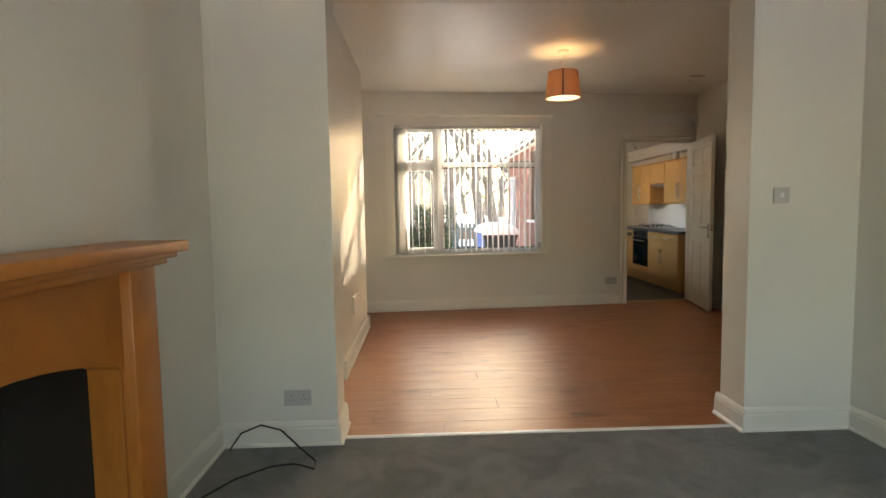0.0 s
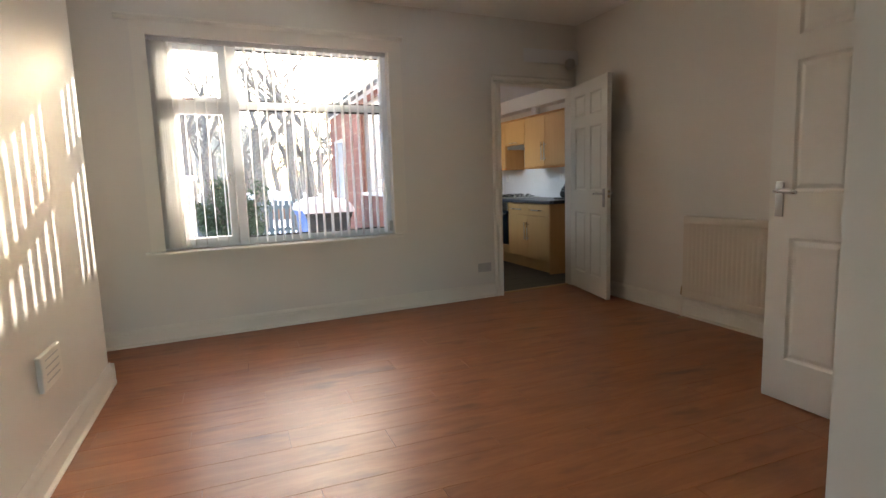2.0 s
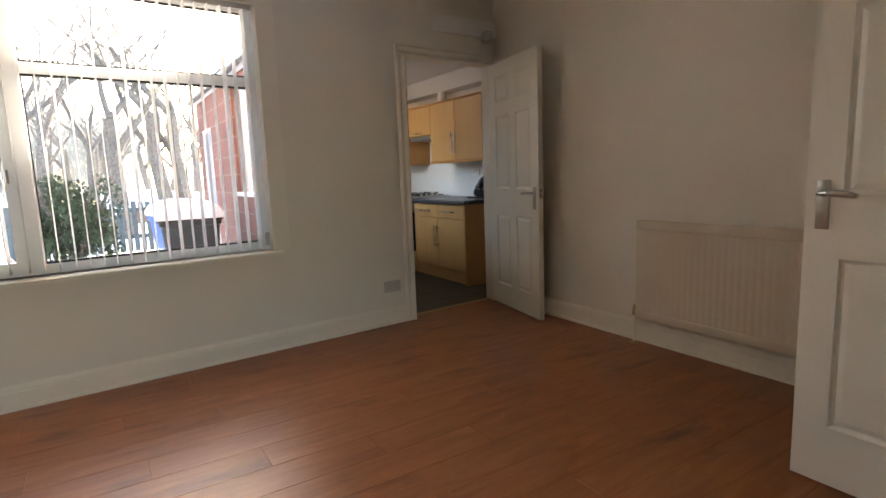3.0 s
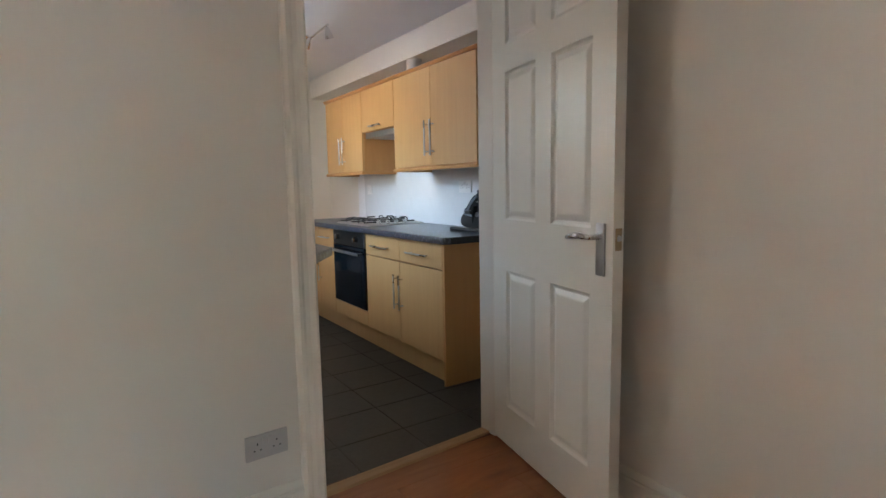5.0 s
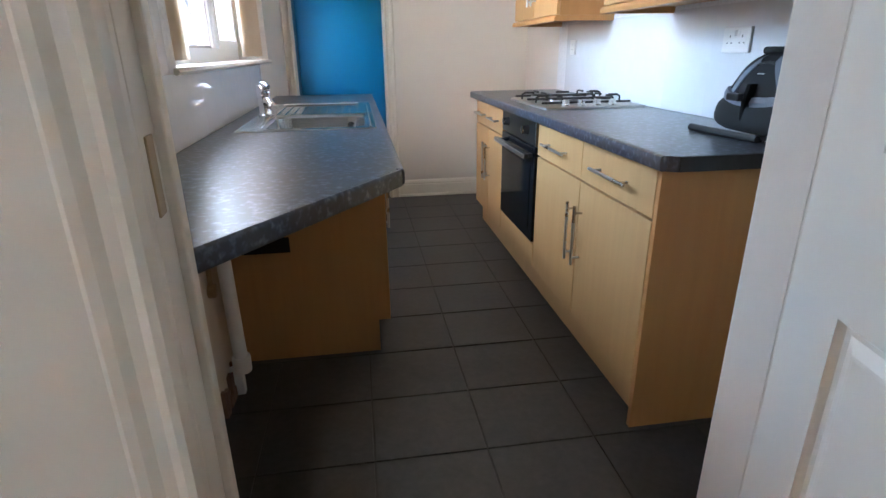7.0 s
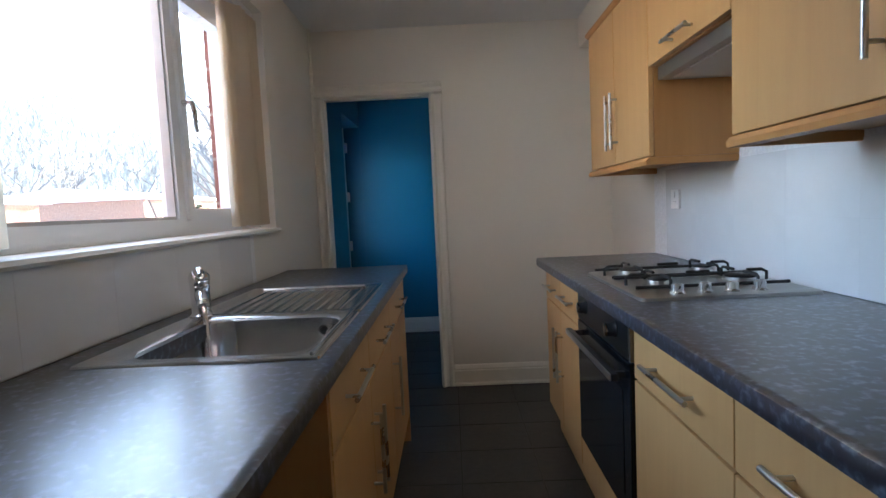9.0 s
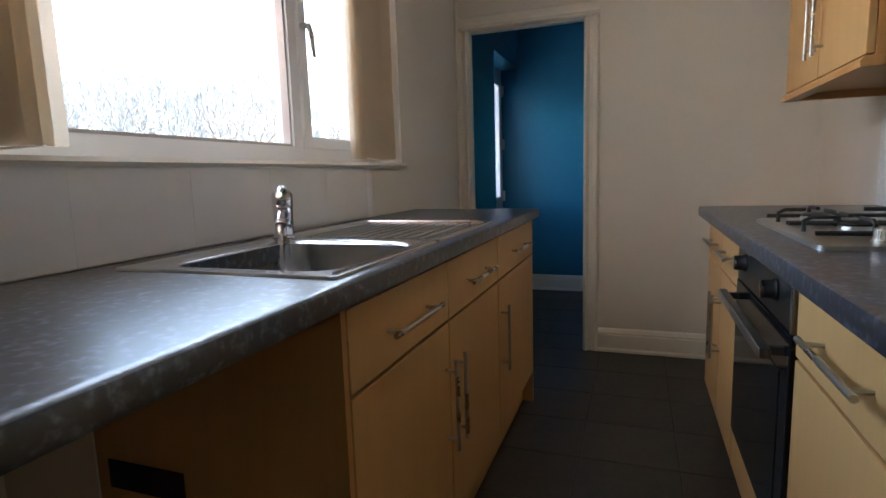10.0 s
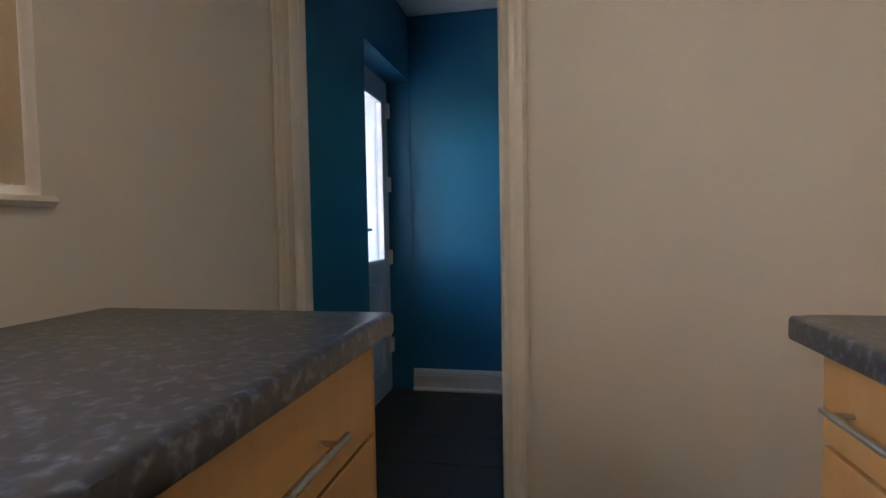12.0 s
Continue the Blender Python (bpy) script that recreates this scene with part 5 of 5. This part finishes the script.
part("gutter", tube([(2.52, 7.08, 2.41), (2.52, 12.6, 2.39)], 0.035, 10), BLACK, wing)
part("outer_sill", box(2.53, 2.63, 7.80, 9.90, 0.985, 1.03, 0.005), UPVC, wing)
main_wall = thing("house_rear_wall", (1, 7.05, -0.17), "red brick rear wall of the house", "house wall")
part("brick_wall", wall_mesh("y", 6.981, 7.03, -3.0, 2.585, -0.17, 5.6, [(0.27, 2.10, 0.66, 2.28)]), BRICK, main_wall)
part("outer_sill", box(0.2, 2.17, 7.0, 7.10, 0.60, 0.665, 0.006), UPVC, main_wall)


REAR.append(main_wall)


def wheelie_bin(x, y, turn, material, lid_material, label):
    root = thing("wheelie_bin", (0, 0, 0), label, "wheelie bin", "bins in the yard")
    b = bmesh.new()
    loft(b, [rounded(-0.21, 0.21, -0.24, 0.20, 0.04, 0.06, b), rounded(-0.27, 0.27, -0.30, 0.30, 0.05, 0.90, b), rounded(-0.29, 0.29, -0.32, 0.32, 0.05, 0.91, b), rounded(-0.29, 0.29, -0.32, 0.32, 0.05, 0.95, b)])
    part("bin_body", b, material, root, "", True)
    b = bmesh.new()
    loft(b, [rounded(-0.30, 0.30, -0.34, 0.33, 0.05, 0.952, b), rounded(-0.30, 0.30, -0.34, 0.33, 0.05, 0.975, b), rounded(-0.25, 0.25, -0.29, 0.28, 0.06, 1.01, b)])
    part("lid", b, lid_material, root, "", True)
    b = bmesh.new()
    loft(b, [rounded(-0.31, 0.31, -0.35, 0.34, 0.06, 0.975, b), rounded(-0.315, 0.315, -0.355, 0.345, 0.08, 1.02, b), rounded(-0.28, 0.28, -0.32, 0.31, 0.10, 1.09, b), rounded(-0.19, 0.19, -0.22, 0.21, 0.10, 1.14, b), rounded(-0.07, 0.07, -0.09, 0.09, 0.05, 1.155, b)])
    part("snow_cap", b, SNOW, root, "thick cap of snow", True)
    part("handle_bar", tube([(-0.22, 0.33, 0.94), (-0.22, 0.38, 0.96), (0.22, 0.38, 0.96), (0.22, 0.33, 0.94)], 0.015), material, root, "", True)
    for s in (-1, 1):
        w = part("wheel", revolve([(0.10, -0.02), (0.10, 0.02), (0.05, 0.025)], (0, 0, 0), 18), RUBBER, root)
        w.matrix_basis = Matrix.Translation((s * 0.25, 0.24, 0.10)) @ pose(0, 0, 0, 0, 90, 0)
    root.matrix_world = pose(x, y, -0.17, 0, 0, turn)


wheelie_bin(1.93, 10.0, 8, BIN_BLUE, BIN_BLUE, "blue plastic wheelie bin capped with snow in the yard")
wheelie_bin(1.93, 9.25, -6, BIN_DARK, BIN_DARK, "dark plastic wheelie bin capped with snow in the yard")

fence = thing("picket_fence", (2.0, 15.2, -0.17), "grey-green wooden paling fence topped with snow", "fence")
for z in (0.10, 0.62):
    part("rail", box(-1.2, 5.2, 15.22, 15.26, z, z + 0.08), FENCE, fence)
for k in range(52):
    x = -1.15 + k * 0.122
    h = 0.82 + rng.uniform(-0.02, 0.02)
    part("paling", box(x, x + 0.085, 15.195, 15.218, -0.15, h), FENCE, fence)
part("snow_line", box(-1.2, 5.2, 15.20, 15.27, 0.701, 0.74, 0.015), SNOW, fence)
yard_wall = thing("yard_wall", (-1.4, 9.9, -0.17), "whitewashed brick yard wall with snow on top", "garden wall")
for r in range(18):
    for k in range(13):
        x = -2.75 + k * 0.235 + (0.117 if r % 2 else 0)
        b = box(x, min(x + 0.222, 0.30), 9.80 + rng.uniform(-0.003, 0.003), 9.92, -0.17 + r * 0.08, -0.17 + r * 0.08 + 0.069)
        part("brick", b, BRICK_WHITE, yard_wall)
part("mortar", box(-2.72, 0.30, 9.806, 9.915, -0.17, 1.265), GROUT_WHITE, yard_wall)
part("snow_cap", box(-2.76, 0.36, 9.77, 9.95, 1.268, 1.33, 0.025, 3), SNOW, yard_wall, "", True)
for k, (x, y, lean) in enumerate(((0.45, 9.9, 34), (0.55, 9.95, 40), (0.66, 10.0, 31))):
    plank = box(-0.05, 0.05, -0.012, 0.012, 0, 0.95, 0.003)
    p = single("leaning_plank", plank, PALE_TIMBER, "weathered plank leaning in the yard, dusted with snow", "plank", "planks in the yard")
    p.matrix_world = pose(x, y, -0.17, 0, -lean, 0)
    sc = box(-0.05, 0.05, -0.014, 0.014, 0.02, 0.93)
    q = mesh_object("snow_layer", sc, SNOW)
    q.parent = p
    q.matrix_basis = Matrix.Translation((-0.052, 0, 0)) @ Matrix.Diagonal((0.2, 1, 1, 1))

brown = thing("board_fence", (-3.6, 9.5, -0.17), "brown vertical board fence with snow along the top", "fence")
for k in range(62):
    y = 3.0 + k * 0.2
    part("board", box(-3.62, -3.595, y, y + 0.185, -0.17, 1.60 + rng.uniform(-0.03, 0.03)), FENCE_BROWN, brown)
part("snow_line", box(-3.65, -3.57, 3.0, 15.4, 1.615, 1.68, 0.02), SNOW, brown)


def shed(x0, x1, y0, y1, h, label):
    root = thing("shed", ((x0 + x1) / 2, (y0 + y1) / 2, -0.17), label, "outbuilding", "snowy outbuildings")
    part("shed_wall", box(x0, x1, y0, y1, -0.17, h), FENCE_BROWN, root)
    part("shed_roof", prism([(x0 - 0.2, h - 0.05), (x1 + 0.2, h - 0.05), (x1 + 0.2, h + 0.05), ((x0 + x1) / 2, h + 0.45), (x0 - 0.2, h + 0.05)], "y", y0 - 0.2, y1 + 0.2), SNOW, root, "snow-covered roof")


shed(-11.5, -6.5, 14.5, 20.5, 1.75, "low brown shed with a snow-covered roof")
shed(-13.0, -7.0, 26.0, 32.0, 2.0, "low brown garage with a snow-covered roof")
shed(-1.5, 6.0, 24.0, 28.0, 0.50, "low outbuilding with a snow-covered roof")


def foliage(name, centre, size, count, seed, label, leaf=0.065):
    r = random.Random(seed)
    root = thing(name, (centre[0], centre[1], -0.17), label, "bush")
    limbs = bmesh.new()
    for k in range(9):
        a = r.uniform(0, 6.28)
        tube([(centre[0], centre[1], -0.17), (centre[0] + math.cos(a) * size[0] * 0.25, centre[1] + math.sin(a) * size[1] * 0.25, size[2] * 0.45), (centre[0] + math.cos(a) * size[0] * 0.42, centre[1] + math.sin(a) * size[1] * 0.42, size[2] * r.uniform(0.7, 0.95))], 0.03, 5, limbs, radii=[0.04, 0.025, 0.008])
    part("branches", limbs, BARK, root)
    verts, faces = [], []
    for k in range(count):
        while True:
            u = Vector((r.uniform(-1, 1), r.uniform(-1, 1), r.uniform(-1, 1)))
            if 0.25 < u.length < 0.82 + 0.16 * math.sin(6 * u.x + 4 * u.z) + 0.14 * math.sin(9 * u.z - 5 * u.y + 1) + r.uniform(-0.05, 0.12):
                break
        p = Vector((centre[0] + u.x * size[0] / 2, centre[1] + u.y * size[1] / 2, -0.17 + (u.z + 1) / 2 * size[2]))
        m = Euler((r.uniform(0, 6.3), r.uniform(0, 6.3), r.uniform(0, 6.3))).to_matrix()
        i = len(verts)
        s = leaf * r.uniform(0.6, 1.3)
        for q in ((-0.5, 0, 0), (0, -0.28, 0.05), (0.5, 0, 0), (0, 0.28, 0.05)):
            verts.append(p + m @ (Vector(q) * s))
        faces.append((i, i + 1, i + 2, i + 3))
    me = bpy.data.meshes.new("leaves")
    me.from_pydata(verts, [], faces)
    me.materials.append(LEAF)
    lv = new("leaves", me)
    lv.parent = root
    lv.matrix_parent_inverse = Matrix.Translation(-Vector(root.location))
    tagged(lv, kind="stuff")


foliage("evergreen_bush", (0.75, 13.7), (1.55, 1.2, 1.55), 8000, 3, "dense dark evergreen bush dusted with snow")


def bare_tree(name, place, height, seed, label, depth=5, spread=0.55):
    r = random.Random(seed)
    root = thing(name, (0, 0, 0), label, "tree", "bare winter trees")
    trunk, twigs = bmesh.new(), bmesh.new()

    def grow(p, d, length, rad, level):
        pts, rr = [p], [rad]
        for k in range(3):
            d = (d + Vector((r.uniform(-1, 1), r.uniform(-1, 1), r.uniform(-0.4, 0.7))) * 0.16).normalized()
            p = p + d * length / 3
            pts.append(p)
            rr.append(rad * (1 - 0.13 * (k + 1)))
        tube(pts, rad, 6 if level < 2 else 3, trunk if level == 0 else twigs, radii=rr)
        if level >= depth:
            return
        for k in range(3 if level < 4 else 2):
            a = r.uniform(0, 6.28)
            side = Vector((math.cos(a), math.sin(a), r.uniform(-0.1, 0.5)))
            q = pts[r.choice((2, 3, 3))]
            grow(q, (d * (1 - spread) + side * spread).normalized(), length * r.uniform(0.62, 0.82), rr[-1] * r.uniform(0.55, 0.8), level + 1)

    grow(Vector((0, 0, -0.05)), Vector((0.05, 0, 1)).normalized(), height * 0.33, height * 0.024, 0)
    part("trunk", trunk, BARK, root)
    part("crown", twigs, BARK, root, "crown of bare twigs")
    root.matrix_world = pose(place[0], place[1], -0.17, 0, 0, seed * 40)
    return root


t1 = bare_tree("bare_tree", (3.2, 19.5), 9.5, 5, "large bare deciduous tree with spreading limbs", 6)
t2 = bare_tree("bare_tree", (-0.4, 21.0), 9.0, 11, "tall bare deciduous tree in the winter yard", 6)
t3 = bare_tree("bare_tree", (0.0, 18.0), 7.0, 17, "slim bare deciduous tree beyond the wall", 5, 0.4)
for k in range(52):
    src = (t1, t2, t3)[k % 3]
    a = rng.uniform(0, 1)
    y = rng.uniform(25, 44) if k < 24 else rng.uniform(18.5, 24) if k < 31 else rng.uniform(34, 68)
    x = rng.uniform(4.4 - 0.46 * (y - 7), 7)
    if k >= 31:
        bearing, far_off = radians(rng.uniform(113, 150)), rng.uniform(36, 58)
        x, y = 3.9 + far_off * math.cos(bearing), 7.3 + far_off * math.sin(bearing)
    copy_thing(src, Matrix.Translation((x, y, -0.17)) @ pose(0, 0, 0, 0, 0, rng.uniform(0, 360)))

# woods on the rising ground far off, paled in colour as if by glare
wr = random.Random(8)
wv, wf = [], []
for k in range(60000):
    a = wr.uniform(math.radians(88), math.radians(172))
    d = wr.uniform(68, 92)
    top = 8.0 + 6.5 * min(1, max(0, (a - 1.85) / 0.3)) + 1.3 * math.sin(a * 9) + 1.2 * math.sin(a * 23 + 1) + 0.9 * math.sin(a * 61)
    p = Vector((3.5 + d * math.cos(a), 8 + d * math.sin(a), -0.2 + top * wr.random() ** 0.7))
    m = Euler((wr.uniform(-0.7, 0.7), math.pi / 2 + wr.uniform(-0.8, 0.8), wr.uniform(0, 6.3))).to_matrix()
    i, sz = len(wv), wr.uniform(0.7, 2.4)
    for q in ((-0.5, 0, 0), (-0.1, -0.03, 0.02), (0.5, -0.01, 0.1), (0.1, 0.04, 0.03)):
        wv.append(p + m @ (Vector(q) * sz))
    wf.append((i, i + 1, i + 2, i + 3))
wood_me = bpy.data.meshes.new("far_woods")
wood_me.from_pydata(wv, [], wf)
wood_me.materials.append(WASHED_TWIGS)
tagged(new("far_woods", wood_me), "pale woods on the far side of the yards, glare painted into their colour", "woods", kind="stuff")

# ---- floor pieces ----
plank = tile_mesh(1.2155, 0.1900, 0.006, "plank", LAMINATE, 0.0008)
row, y = 0, 2.93
while y < FAR + 0.07:
    x = -0.50 - (row * 0.43) % 1.217
    while x < 4.25:
        p = new("plank", plank)
        p.parent = floor_back
        p.matrix_basis = pose(x, y, -0.006)
        x += 1.217
    y += 0.1915
    row += 1
TW, TH = 0.3415, 0.3045
floor_tile = tile_mesh(TW - 0.005, TH - 0.005, 0.004, "floor_tile", SLATE, 0.0012)
for i in range(7):
    for j in range(19):
        x, y = 2.76 + i * TW, 6.91 + j * TH
        if x < 4.9 and y < 12.3:
            lay("floor_tile", floor_tile, floor_kitchen, pose(x, y, -0.004))
wall_tile = tile_mesh(0.2998, 0.1998, 0.0025, "wall_tile", TILE_WHITE, 0.0003)
for k in range(9):
    for j in range(2):
        if 7.02 + k * 0.3 + 0.297 < 9.88:
            lay("wall_tile", wall_tile, back_r, Matrix.Translation((4.8035, 7.32 + k * 0.3, 0.888 + j * 0.2)) @ Matrix(((0, 0, -1, 0), (-1, 0, 0, 0), (0, 1, 0, 0), (0, 0, 0, 1))))
for k in range(8):
    lay("wall_tile", wall_tile, back_l, Matrix.Translation((2.9535, 6.96 + k * 0.3, 0.888)) @ Matrix(((0, 0, 1, 0), (1, 0, 0, 0), (0, 1, 0, 0), (0, 0, 0, 1))))
for k in range(3):
    for j in range(2):
        lay("wall_tile", wall_tile, back_l2, Matrix.Translation((2.9535, 6.96 + k * 0.3, 1.092 + j * 0.2)) @ Matrix(((0, 0, 1, 0), (1, 0, 0, 0), (0, 1, 0, 0), (0, 0, 0, 1))))

# the rear wall stands a little out of square: turn what belongs to it about the kitchen doorway
SKEW = Matrix.Translation((3.25, FAR, 0)) @ Matrix.Rotation(radians(4.2), 4, "Z") @ Matrix.Translation((-3.25, -FAR, 0))
for ob in REAR:
    ob.matrix_basis = SKEW @ ob.matrix_basis
